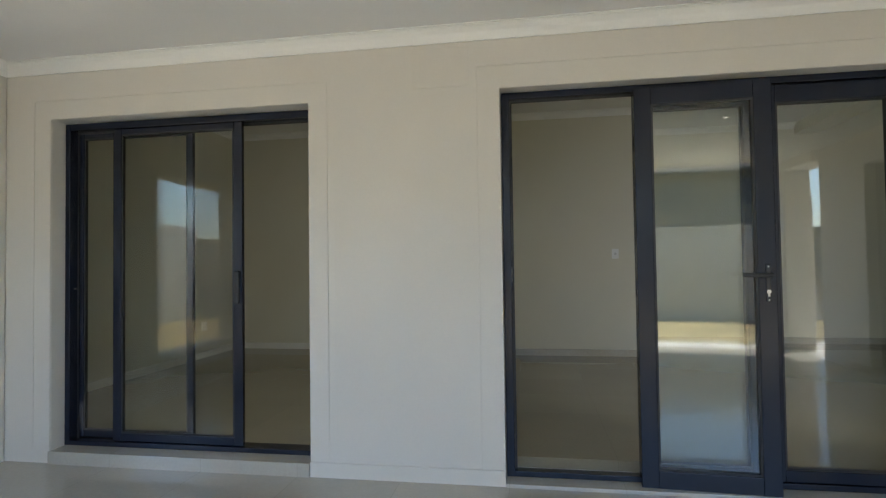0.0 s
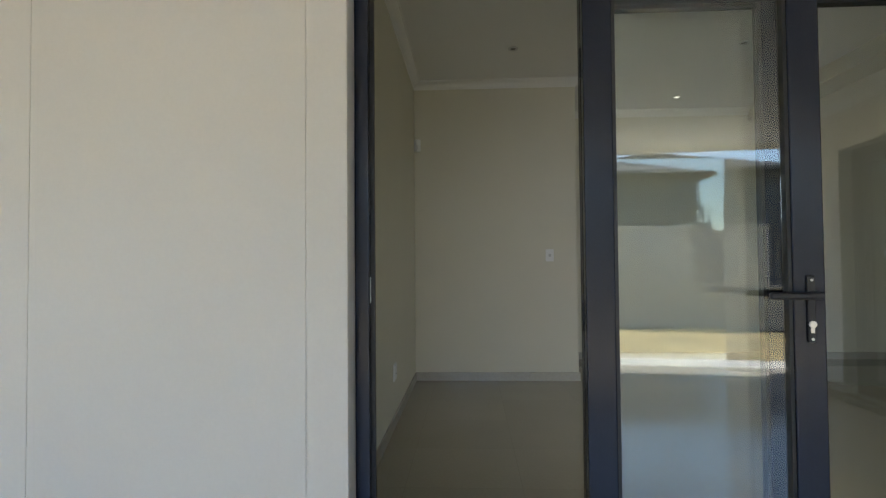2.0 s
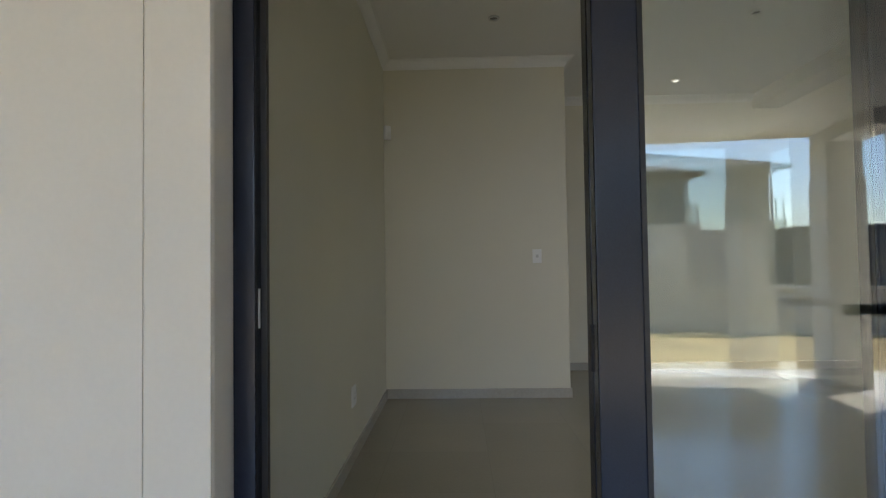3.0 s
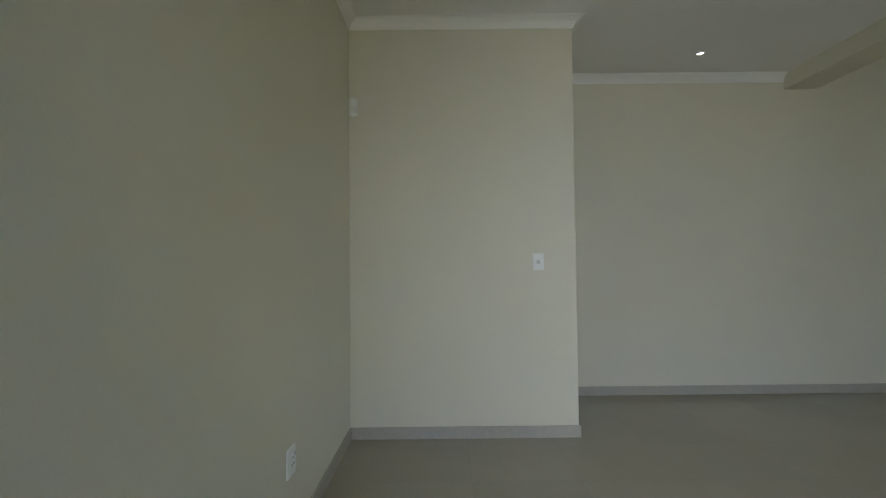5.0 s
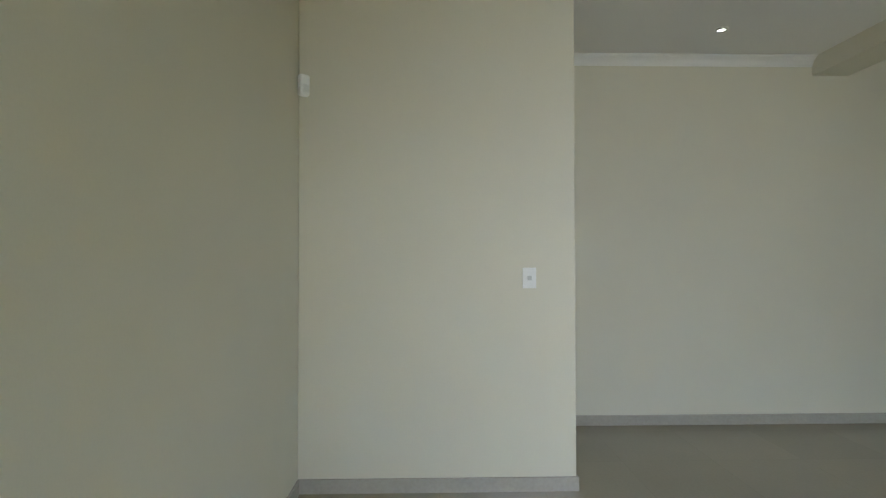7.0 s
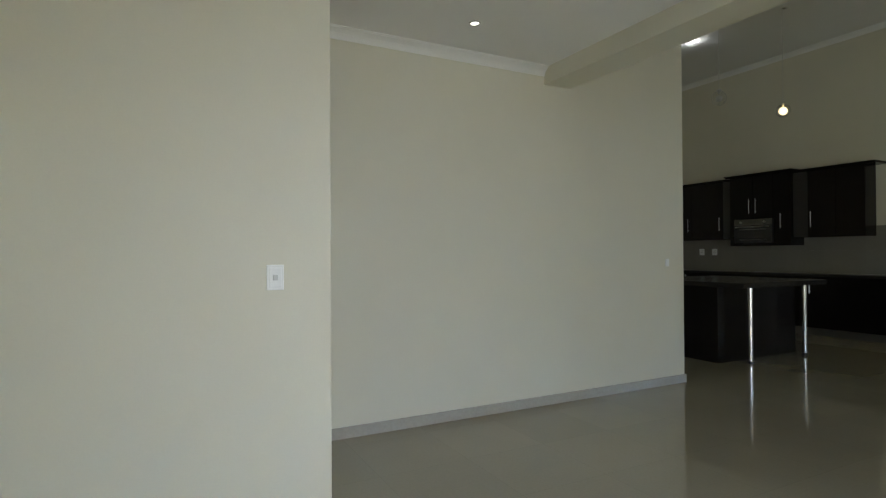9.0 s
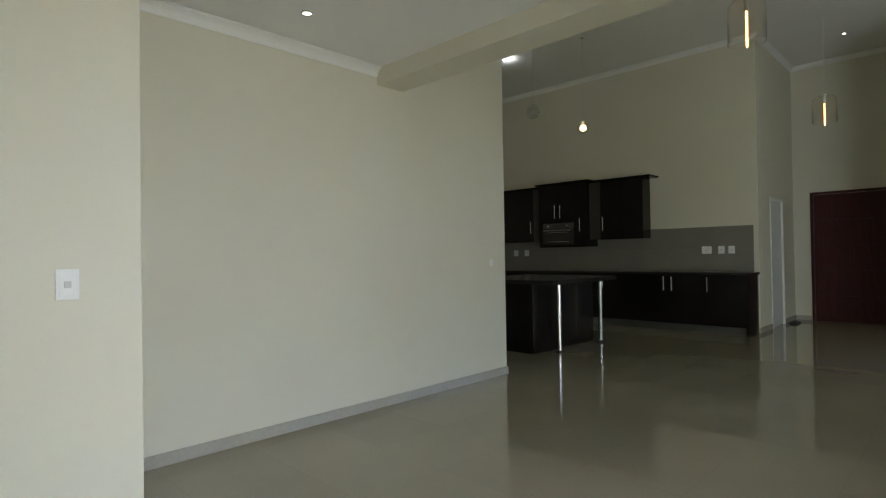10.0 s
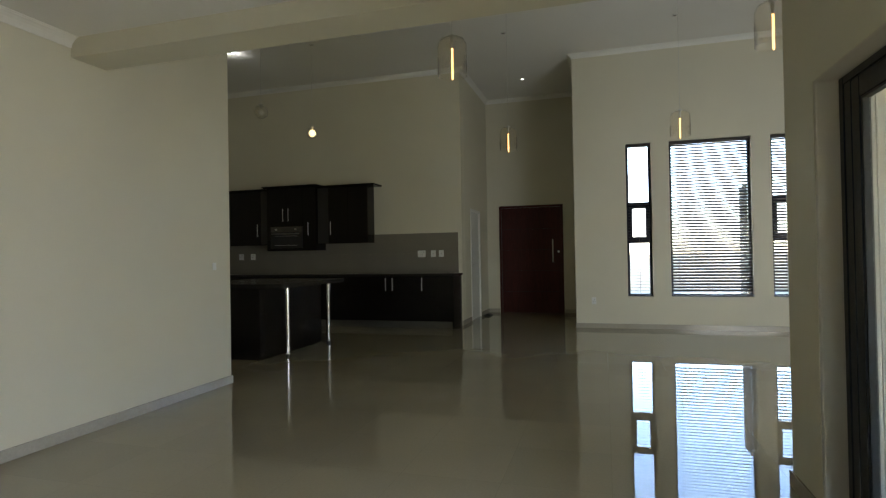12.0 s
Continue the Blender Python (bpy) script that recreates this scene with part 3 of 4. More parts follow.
def blind(y0, y1, pitch, tilt, label, low=0.0):
    """A venetian blind hung in a window reveal."""
    b = thing("venetian_blind", label, "blind", (EAST + 0.045, (y0 + y1) / 2, WZ[1] - 0.002), group="window blinds")
    half = (y1 - y0) / 2 - 0.008
    drop = WZ[1] - WZ[0] - 0.004 - low
    bm = round_box(-0.028, -half, -0.055, 0.028, half, 0.0, 0.004)
    bm.transform(b.matrix_basis)
    part("headrail", bm, SLAT, b)
    bm = round_box(-0.025, -half, -drop + 0.002, 0.025, half, -drop + 0.020, 0.004)
    bm.transform(b.matrix_basis)
    part("bottom_rail", bm, SLAT, b)
    slat = boxes((-0.024, -half, -0.0014, 0.024, half, 0.0014))
    me = bpy.data.meshes.new("slat")
    slat.to_mesh(me)
    slat.free()
    me.materials.append(SLAT)
    count = int((drop - 0.095) / pitch)
    for k in range(count):
        ob = piece("slat", me, b, Matrix.Translation((0, 0, -0.075 - pitch * k)) @ Matrix.Rotation(radians(tilt + random.uniform(-1.0, 1.0)), 4, "Y"))
    for y in (-half * 0.8, half * 0.8) if half > 0.3 else (0.0,):
        for x in (-0.025, 0.025):
            bm = tube((x, y, -0.05), (x, y, -drop + 0.01), 0.0016, 6)
            bm.transform(b.matrix_basis)
            part("ladder_cord", bm, SLAT, b)
    return b


blind(*W1, 0.050, BLIND_TILT[0], "dark slatted venetian blind in a narrow window, slats open")
blind(*W2, 0.050, BLIND_TILT[1], "dark slatted venetian blind in the broad window, slats open")
blind(*W3, 0.050, BLIND_TILT[2], "dark slatted venetian blind in a narrow window, slats open")

# front door
front = thing("door_front", "dark red-brown wooden pivot front door with a steel bar", "door", (13.0, 2.81, 0), kind="structure")
at = front.matrix_basis.copy()
front.matrix_basis = Matrix.Identity(4)
part("frame", join(round_box(12.985, 2.112, 0, 13.09, 2.160, 2.358, 0.003), round_box(12.985, 3.460, 0, 13.09, 3.508, 2.358, 0.003), round_box(12.986, 2.159, 2.310, 13.089, 3.461, 2.358, 0.003)), WOOD, front)
leaf = part("leaf", round_box(13.02, 2.163, 0.001, 13.065, 3.457, 2.307, 0.003), WOOD, front)
part("pull_bar", join(tube((12.965, 2.335, 1.10), (12.965, 2.335, 1.60), 0.013), tube((12.965, 2.335, 1.16), (13.022, 2.335, 1.16), 0.008), tube((12.965, 2.335, 1.54), (13.022, 2.335, 1.54), 0.008)), STEEL, leaf, "brushed steel pull bar")
part("lock", tube((13.01, 2.215, 1.33), (13.022, 2.215, 1.33), 0.026, 20), STEEL, leaf, "steel lock rose")
for y0, y1 in ((2.163, 3.457),):
    for z in (0.46, 0.92, 1.38, 1.84):
        part("groove", boxes((13.0175, y0 + 0.004, z - 0.003, 13.0205, y1 - 0.004, z + 0.003)), BLACK, leaf)
for ob in front.children:
    ob.matrix_parent_inverse = at.inverted()
front.matrix_basis = pose(-0.37, -0.055, 0) @ at

# white door to a side room
side = thing("door_side", "closed white painted interior door with a lever", "door", (11.4, 3.72, 0), kind="structure")
at = side.matrix_basis.copy()
side.matrix_basis = Matrix.Identity(4)
part("frame", join(round_box(10.982, 3.705, 0, 11.03, 3.82, 2.198, 0.003), round_box(11.77, 3.705, 0, 11.818, 3.82, 2.198, 0.003), round_box(11.029, 3.706, 2.150, 11.771, 3.819, 2.198, 0.003)), WHITE_DOOR, side)
leaf = part("leaf", round_box(11.033, 3.735, 0.006, 11.767, 3.775, 2.147, 0.003), WHITE_DOOR, side)
part("handle", join(tube((11.10, 3.736, 1.10), (11.10, 3.69, 1.10), 0.010), round_box(11.09, 3.672, 1.09, 11.22, 3.692, 1.11, 0.006), tube((11.10, 3.736, 1.10), (11.10, 3.728, 1.10), 0.025)), STEEL, leaf, "steel lever handle")
for ob in side.children:
    ob.matrix_parent_inverse = at.inverted()
side.matrix_basis = at
stop = part("door_stop", join(round_box(11.80, 3.52, 0.0, 12.06, 3.66, 0.022, 0.008), round_box(11.84, 3.54, 0.021, 12.02, 3.64, 0.040, 0.008)), BLACK)
tagged(stop, "small dark folded mat on the floor by the entrance", "mat")


# ---- wall plates ----
def wall_plate(name, label, category, m, w, h, kind_of):
    """A plate whose back lies in its own xz plane and which faces -y."""
    ob = thing(name, label, category)
    part("plate", round_box(-w / 2, -0.009, -h / 2, w / 2, 0, h / 2, 0.003), PLATE, ob)
    if kind_of == "switch":
        part("surround", round_box(-w * 0.36, -0.0115, -h * 0.38, w * 0.36, -0.008, h * 0.38, 0.002), PLATE, ob)
        part("rocker", round_box(-0.012, -0.016, -0.013, 0.012, -0.010, 0.013, 0.002), GREY_PLASTIC, ob, "small grey rocker")
    elif kind_of == "socket":
        part("cover", round_box(-w * 0.40, -0.013, -h * 0.40, w * 0.40, -0.008, h * 0.40, 0.003), PLATE, ob)
        for dx, dz in ((0, 0.018), (-0.014, -0.010), (0.014, -0.010)):
            part("pin_hole", tube((dx, -0.0125, dz), (dx, -0.0138, dz), 0.005, 10), BLACK, ob)
        part("rocker", round_box(w * 0.18, -0.017, h * 0.16, w * 0.32, -0.012, h * 0.32, 0.002), GREY_PLASTIC, ob)
    else:
        part("cover", round_box(-w * 0.40, -0.012, -h * 0.40, w * 0.40, -0.008, h * 0.40, 0.002), PLATE, ob)
    return turned(ob, m)


def on_north(x, y, z):
    return Matrix.Translation((x, y, z))


def on_east(x, y, z):
    return Matrix.Translation((x, y, z)) @ Matrix.Rotation(radians(-90), 4, "Z")


def on_west(x, y, z):
    return Matrix.Translation((x, y, z)) @ Matrix.Rotation(radians(90), 4, "Z")


wall_plate("light_switch", "white light switch with a small grey rocker on the wall", "switch", on_north(1.118, BACK, 1.214), 0.078, 0.118, "switch")
wall_plate("wall_socket", "white power socket low on the wall by the doors", "socket", on_west(-0.2, 2.26, 0.378), 0.115, 0.118, "socket")
wall_plate("blank_plate", "small white blank plate on the long wall", "plate", on_north(5.154, FAR, 1.218), 0.05, 0.075, "blank")
wall_plate("wall_socket", "white power socket low on the window wall", "socket", on_east(EAST, 1.40, 0.464), 0.075, 0.118, "socket")
wall_plate("wall_socket", "white power socket low on the bedroom wall", "socket", on_west(-3.9, 3.28, 0.389), 0.11, 0.11, "socket")
pir = thing("motion_detector", "white corner motion sensor high on the wall", "sensor", (-0.165, BACK - 0.035, 2.245))
at = pir.matrix_basis.copy()
pir.matrix_basis = Matrix.Identity(4)
part("body", round_box(-0.030, -0.022, 0.0, 0.030, 0.020, 0.120, 0.010, 3), PLATE, pir)
part("lens", round_box(-0.020, -0.030, 0.014, 0.020, -0.018, 0.062, 0.006, 3), WHITE_DOOR, pir, "ribbed milky lens")
part("bracket", boxes((-0.012, 0.018, 0.030, 0.012, 0.046, 0.080)), PLATE, pir)
turned(pir, at @ Matrix.Rotation(radians(45), 4, "Z"))


# ---- lamps ----
def downlight(lit):
    ob = thing("downlight", "lit recessed downlight with a steel rim" if lit else "unlit recessed downlight with a steel rim", "downlight", group="recessed downlights")
    part("rim", lathe([(0.026, 0.004), (0.026, -0.001), (0.030, -0.006), (0.040, -0.005), (0.043, 0.0), (0.043, 0.004), (0.026, 0.004)], 28), STEEL, ob)
    part("lamp", lathe([(0.0001, -0.002), (0.014, -0.0025), (0.022, 0.0), (0.0265, 0.002), (0.0265, 0.004), (0.0001, 0.004)], 24), SPOT if lit else UNLIT, ob)
    return ob


lit_spot, dull_spot = downlight(True), downlight(False)
lit_spot.matrix_basis, dull_spot.matrix_basis = Matrix.Translation((2.61, 4.43, LOW - 0.004)), Matrix.Translation((0.72, 2.95, LOW - 0.004))
for p in ((8.33, 7.11, HIGH - 0.004), (11.33, 2.70, HIGH - 0.004), (-3.16, 3.28, LOW - 0.004), (2.36, -3.48, 2.421)):
    copy_thing(lit_spot, Matrix.Translation(p))
for p in ((2.61, 2.96, LOW - 0.004), (8.43, 5.70, HIGH - 0.004), (8.98, 2.66, HIGH - 0.004), (9.15, 0.16, HIGH - 0.004)):
    copy_thing(dull_spot, Matrix.Translation(p))


def jar_pendant(drop):
    """A glass jar pendant with a tube filament bulb; its origin is the foot of the bulb, drop metres under the ceiling."""
    ob = thing("pendant_lamp", "hanging amber glass jar lamp with a lit tube bulb", "pendant lamp", group="jar pendants")
    part("shade", lathe([(0.030, 0.325), (0.060, 0.318), (0.092, 0.300), (0.108, 0.270), (0.112, 0.240), (0.112, 0.030), (0.109, 0.030), (0.109, 0.238), (0.104, 0.268), (0.090, 0.295), (0.058, 0.314), (0.030, 0.321)], 40), SHADE_GLASS, ob, "amber-tinted clear glass jar")
    part("bulb", lathe([(0.0001, 0.0), (0.005, 0.003), (0.0075, 0.014), (0.0075, 0.235), (0.0001, 0.240)], 20), FILAMENT, ob, "glowing tube bulb")
    part("holder", lathe([(0.0001, 0.238), (0.012, 0.238), (0.013, 0.285), (0.013, 0.320), (0.026, 0.323), (0.026, 0.329), (0.008, 0.345), (0.0001, 0.346)], 24), GREY_PLASTIC, ob, "grey lamp holder")
    part("cord", tube((0, 0, 0.344), (0, 0, drop - 0.02), 0.0018, 8), GREY_PLASTIC, ob)
    part("ceiling_rose", lathe([(0.0001, drop - 0.03), (0.03, drop - 0.03), (0.05, drop - 0.012), (0.05, drop), (0.0001, drop)], 24), STEEL, ob)
    return ob


JAR_Z = 2.60
jar = jar_pendant(HIGH - JAR_Z)
jar.matrix_basis = Matrix.Translation((4.49, 2.28, JAR_Z))
for x, y in ((4.60, 0.12), (7.53, 2.37), (7.42, 0.34)):
    copy_thing(jar, Matrix.Translation((x, y, JAR_Z)))


def globe_pendant(lit, drop):
    ob = thing("pendant_lamp", "small clear glass globe pendant, lit" if lit else "small clear glass globe pendant with a grey bulb, unlit", "pendant lamp", group="globe pendants")
    ball = [(0.080 * math.sin(a), -0.080 * math.cos(a)) for a in [math.pi * k / 16 for k in range(15)]]
    part("shade", lathe([(max(r, 0.0001), z) for r, z in ball], 32), GLOBE_GLASS, ob, "clear glass globe")
    size = 0.046 if lit else 0.034
    part("bulb", lathe([(max(size * math.sin(math.pi * k / 10), 0.0001), -0.005 - size * math.cos(math.pi * k / 10)) for k in range(11)], 20), BULB if lit else GREY_PLASTIC, ob)
    part("holder", lathe([(0.0001, 0.044), (0.012, 0.046), (0.013, 0.078), (0.026, 0.082), (0.026, 0.092), (0.007, 0.10), (0.0001, 0.10)], 20), STEEL, ob)
    part("cord", tube((0, 0, 0.098), (0, 0, drop - 0.02), 0.0022, 8), STEEL, ob)
    part("ceiling_rose", lathe([(0.0001, drop - 0.03), (0.03, drop - 0.03), (0.05, drop - 0.012), (0.05, drop), (0.0001, drop)], 24), STEEL, ob)
    return ob


globe_pendant(False, HIGH - 3.0).matrix_basis = Matrix.Translation((6.07, 5.03, 3.0))
globe_pendant(True, HIGH - 3.0).matrix_basis = Matrix.Translation((7.24, 5.03, 3.0))


# ---- kitchen ----
def bar_handle(parent, x, y, z0, z1, name="handle"):
    """A steel bar handle standing off a door face at x, which faces -x."""
    return part(name, join(tube((x - 0.030, y, z0), (x - 0.030, y, z1), 0.006, 12), tube((x - 0.030, y, z0 + 0.03), (x + 0.001, y, z0 + 0.03), 0.005, 10), tube((x - 0.030, y, z1 - 0.03), (x + 0.001, y, z1 - 0.03), 0.005, 10)), STEEL, parent, "steel bar handle")


def cabinet(name, label, y0, y1, z0, z1, front_x, doors, carcass=CABINET, back_x=EAST):
    """A cabinet against the east wall; doors are (y0, y1, z0, z1, material, handle (y, z0, z1) or None)."""
    ob = thing(name, label, "cabinet", (front_x, (y0 + y1) / 2, z0), group="kitchen cabinets")
    at = ob.matrix_basis.copy()
    ob.matrix_basis = Matrix.Identity(4)
    part("body", round_box(front_x + 0.021, y0 + 0.001, z0, back_x - 0.001, y1 - 0.001, z1, 0.002), carcass, ob)
    for a, b, c, d, mat, grip in doors:
        door = part("door", round_box(front_x, a + 0.002, c + 0.002, front_x + 0.0195, b - 0.002, d - 0.002, 0.002), mat, ob, "smoked glass door" if mat is FROST else "")
        if grip:
            bar_handle(door, front_x, *grip)
    for child in ob.children:
        child.matrix_parent_inverse = at.inverted()
    ob.matrix_basis = at
    return ob


BASE_X, TOP_Z = 9.76, 0.965
BZ = (0.125, 0.922)
bh = (0.665, 0.895)
cabinet("base_cabinet", "dark espresso base cabinet beside the end panel", 3.775, 4.39, *BZ, BASE_X, [(3.775, 4.39, *BZ, CABINET, (4.325, *bh))])
cabinet("base_cabinet", "dark espresso two-door base cabinet", 4.39, 5.51, *BZ, BASE_X, [(4.39, 4.95, *BZ, CABINET, (4.885, *bh)), (4.95, 5.51, *BZ, CABINET, (5.015, *bh))])
cabinet("base_cabinet", "dark espresso two-door base cabinet", 5.51, 6.63, *BZ, BASE_X, [(5.51, 6.07, *BZ, CABINET, None), (6.07, 6.63, *BZ, CABINET, (6.125, *bh))])
cabinet("base_cabinet", "dark espresso base cabinet below the oven", 6.63, 7.75, *BZ, BASE_X, [(6.63, 7.19, *BZ, CABINET, (7.125, *bh)), (7.19, 7.75, *BZ, CABINET, (7.255, *bh))])
cabinet("base_cabinet", "dark espresso two-door base cabinet", 7.75, 9.19, *BZ, BASE_X, [(7.75, 8.47, *BZ, CABINET, (8.405, *bh)), (8.47, 9.19, *BZ, CABINET, (8.535, *bh))])
tagged(part("end_panel", round_box(BASE_X - 0.012, 3.740, 0.0, EAST - 0.001, 3.774, 0.922, 0.002), CABINET), "dark espresso end panel of the kitchen run", "panel")
tagged(part("kickboard", round_box(BASE_X + 0.055, 3.775, 0.0, BASE_X + 0.073, 9.19, 0.124, 0.002), material("brushed_kickboard", (0.14, 0.135, 0.12), rough=0.35, metal=0.6, grain=0.05, grain_scale=100)), "grey brushed kickboard under the base cabinets", "kickboard")
tagged(part("worktop", round_box(BASE_X - 0.03, 3.715, 0.924, EAST - 0.001, 9.19, TOP_Z, 0.006, 3), GRANITE), "dark polished granite worktop along the wall", "worktop")
splash = thing("splashback", "glossy grey-beige tiled splashback behind the worktop", "splashback", (EAST, 6.45, TOP_Z), kind="structure")
splash_tile = round_box(-0.011, 0.0015, 0.0015, -0.001, 0.6085, 0.3735, 0.0015, 1)
splash_me = bpy.data.meshes.new("tile")
splash_tile.to_mesh(splash_me)
splash_tile.free()
splash_me.materials.append(SPLASH)
for i in range(9):
    for k in range(2):
        piece("tile", splash_me, splash, Matrix.Translation((0, 3.795 + 0.600 * i - 6.45 - 0.005, 0.001 + 0.3724 * k)))

UZ = (1.555, 2.625)
UPPER_X = 9.98
cabinet("wall_cabinet", "dark espresso wall cabinet with an open end", 5.455, 6.27, *UZ, UPPER_X, [(5.455, 5.86, *UZ, CABINET, None), (5.86, 6.27, *UZ, CABINET, (6.215, 1.72, 1.97))])
cabinet("wall_cabinet", "narrow wall cabinet with a smoked glass door", 6.27, 6.50, *UZ, UPPER_X, [(6.27, 6.50, *UZ, FROST, None)])
cabinet("oven_cabinet", "dark espresso cabinet round the built-in oven", 6.50, 7.58, 1.430, 2.655, UPPER_X - 0.07,
        [(6.50, 6.79, 1.43, 2.655, CABINET, (6.655, 1.72, 1.97)), (6.79, 7.145, 1.905, 2.655, CABINET, (7.085, 2.00, 2.25)), (7.145, 7.58, 1.905, 2.655, CABINET, (7.205, 2.00, 2.25)),
         (7.50, 7.58, 1.43, 1.903, CABINET, None), (6.79, 7.50, 1.43, 1.472, CABINET, None)])
cabinet("wall_cabinet", "narrow wall cabinet with a smoked glass door", 7.58, 7.77, *UZ, UPPER_X, [(7.58, 7.77, *UZ, FROST, None)])
cabinet("wall_cabinet", "dark espresso two-door wall cabinet", 7.77, 9.19, *UZ, UPPER_X, [(7.77, 8.45, *UZ, CABINET, (7.83, 1.72, 1.97)), (8.45, 9.19, *UZ, CABINET, (8.51, 1.72, 1.97))])
for a, b, x, z in ((5.29, 6.44, UPPER_X - 0.085, 2.627), (6.44, 7.64, UPPER_X - 0.155, 2.657), (7.64, 9.19, UPPER_X - 0.085, 2.627)):
    tagged(part("cabinet_cornice", join(round_box(x + 0.03, a + 0.012, z, EAST - 0.001, b - 0.012, z + 0.014, 0.003), round_box(x, a, z + 0.0135, EAST - 0.001, b - 0.001, z + 0.032, 0.004)), CABINET), "dark espresso moulding on top of the wall cabinets", "moulding", "cabinet mouldings")
oven = thing("built_in_oven", "black glass built-in oven with steel control strip", "oven", (UPPER_X - 0.07, 7.145, 1.475))
at = oven.matrix_basis.copy()
oven.matrix_basis = Matrix.Identity(4)
ox = UPPER_X - 0.075
part("body", round_box(ox + 0.012, 6.80, 1.476, ox + 0.30, 7.49, 1.900, 0.003), BLACK, oven)
part("oven_door", round_box(ox - 0.010, 6.80, 1.476, ox + 0.011, 7.49, 1.790, 0.004), material("oven_glass", (0.035, 0.035, 0.036), rough=0.08, grain=0.05, grain_scale=20), oven, "black glass door")
panel = part("control_panel", round_box(ox - 0.010, 6.80, 1.793, ox + 0.011, 7.49, 1.898, 0.004), material("oven_panel", (0.20, 0.20, 0.19), rough=0.25, metal=0.7, grain=0.04, grain_scale=200), oven, "dark steel control panel")
part("display", boxes((ox - 0.0125, 7.06, 1.825, ox - 0.0095, 7.23, 1.868)), BLACK, panel)
for y in (6.93, 7.36):
    part("knob", tube((ox - 0.009, y, 1.846), (ox - 0.030, y, 1.846), 0.019, 20), STEEL, panel)
part("oven_handle", join(tube((ox - 0.045, 6.84, 1.760), (ox - 0.045, 7.45, 1.760), 0.009, 14), tube((ox - 0.045, 6.90, 1.760), (ox - 0.008, 6.90, 1.760), 0.006), tube((ox - 0.045, 7.39, 1.760), (ox - 0.008, 7.39, 1.760), 0.006)), STEEL, oven, "steel bar handle")
part("window_frame", join(boxes((ox - 0.0125, 6.90, 1.535, ox - 0.0095, 7.39, 1.541)), boxes((ox - 0.0125, 6.90, 1.715, ox - 0.0095, 7.39, 1.721))), STEEL, oven)
for child in oven.children:
    child.matrix_parent_inverse = at.inverted()
oven.matrix_basis = at

for y, w in ((4.50, 0.155), (4.27, 0.095), (4.115, 0.095), (8.45, 0.11), (8.17, 0.11)):
    wall_plate("kitchen_socket", "white socket plate on the splashback", "socket", on_east(EAST - 0.011, y, 1.325), w, 0.125, "socket" if w > 0.1 else "switch")

island = thing("kitchen_island", "dark espresso kitchen island with a breakfast bar on steel legs", "kitchen island", (7.3, 5.85, 0))
at = island.matrix_basis.copy()
island.matrix_basis = Matrix.Identity(4)
part("body", round_box(6.55, 5.42, 0.09, 8.09, 6.62, 0.905, 0.003), CABINET, island)
part("plinth", boxes((6.56, 5.43, 0.0, 8.07, 6.58, 0.091)), CABINET, island)
part("back_panel", round_box(6.552, 5.404, 0.0, 8.09, 5.419, 0.903, 0.002), CABINET, island)
part("side_panel", round_box(6.530, 5.404, 0.0, 6.551, 6.64, 0.904, 0.002), CABINET, island)
part("worktop", round_box(6.50, 5.06, 0.906, 8.18, 6.68, TOP_Z, 0.006, 3), GRANITE, island, "dark polished granite top")
for x, y in ((6.85, 5.21), (7.97, 5.22)):
    leg = part("leg", tube((x, y, 0.03), (x, y, 0.906), 0.030, 24), CHROME, island, "chrome tube leg")
    part("foot", tube((x, y, 0.0), (x, y, 0.032), 0.033, 24), BLACK, leg)
    part("collar", tube((x, y, 0.895), (x, y, 0.9065), 0.045, 24), CHROME, leg)
for child in island.children:
    child.matrix_parent_inverse = at.inverted()
island.matrix_basis = at

# ---- outdoors ----
GROUND = -0.12
structure("ground", boxes((-1500, -1500, GROUND - 1, 1500, 1500, GROUND)), LAWN, "dry yellow lawn")
structure("pavement_front", boxes((-4.6, -5.65, GROUND - 0.1, 11.5, -5.0605, OUT_Z - 0.02)), PAVING, "pale concrete paving along the patio")
structure("pavement_west", boxes((-4.6, -5.06, GROUND - 0.1, -3.4005, -0.0005, OUT_Z - 0.02)), PAVING, "pale concrete paving beside the patio")
structure("pavement_side", boxes((3.5495, -5.06, GROUND - 0.1, 11.5, -3.4005, OUT_Z - 0.02)), PAVING, "pale concrete paving beside the house")
structure("pavement_entry", boxes((10.5005, -3.39, GROUND - 0.1, 14.5, 1.4995, OUT_Z - 0.02)), PAVING, "pale concrete paving in front of the windows")

BY = -9.0
boundary = thing("boundary_wall", "grey plastered garden boundary wall with steel fence panels", "wall", (4.0, BY, GROUND), kind="structure")
at = boundary.matrix_basis.copy()
boundary.matrix_basis = Matrix.Identity(4)
part("wall", boxes((-8.3, BY - 0.22, GROUND - 0.1, 4.65, BY, 1.765)), BOUNDARY, boundary)
part("coping", round_box(-8.3, BY - 0.25, 1.764, 4.66, BY + 0.03, 1.81, 0.01), BOUNDARY, boundary)
part("low_wall", boxes((4.6505, BY - 0.20, GROUND - 0.1, 17.0, BY - 0.02, 0.66)), BOUNDARY, boundary)
part("low_coping", round_box(4.67, BY - 0.24, 0.659, 17.0, BY + 0.02, 0.70, 0.01), PAVING, boundary)
for x in (8.3, 11.2, 14.1):
    part("pier", round_box(x - 0.40, BY - 0.245, GROUND, x + 0.40, BY + 0.025, 1.81, 0.01), BOUNDARY, boundary)
bar_me = bpy.data.meshes.new("bar")
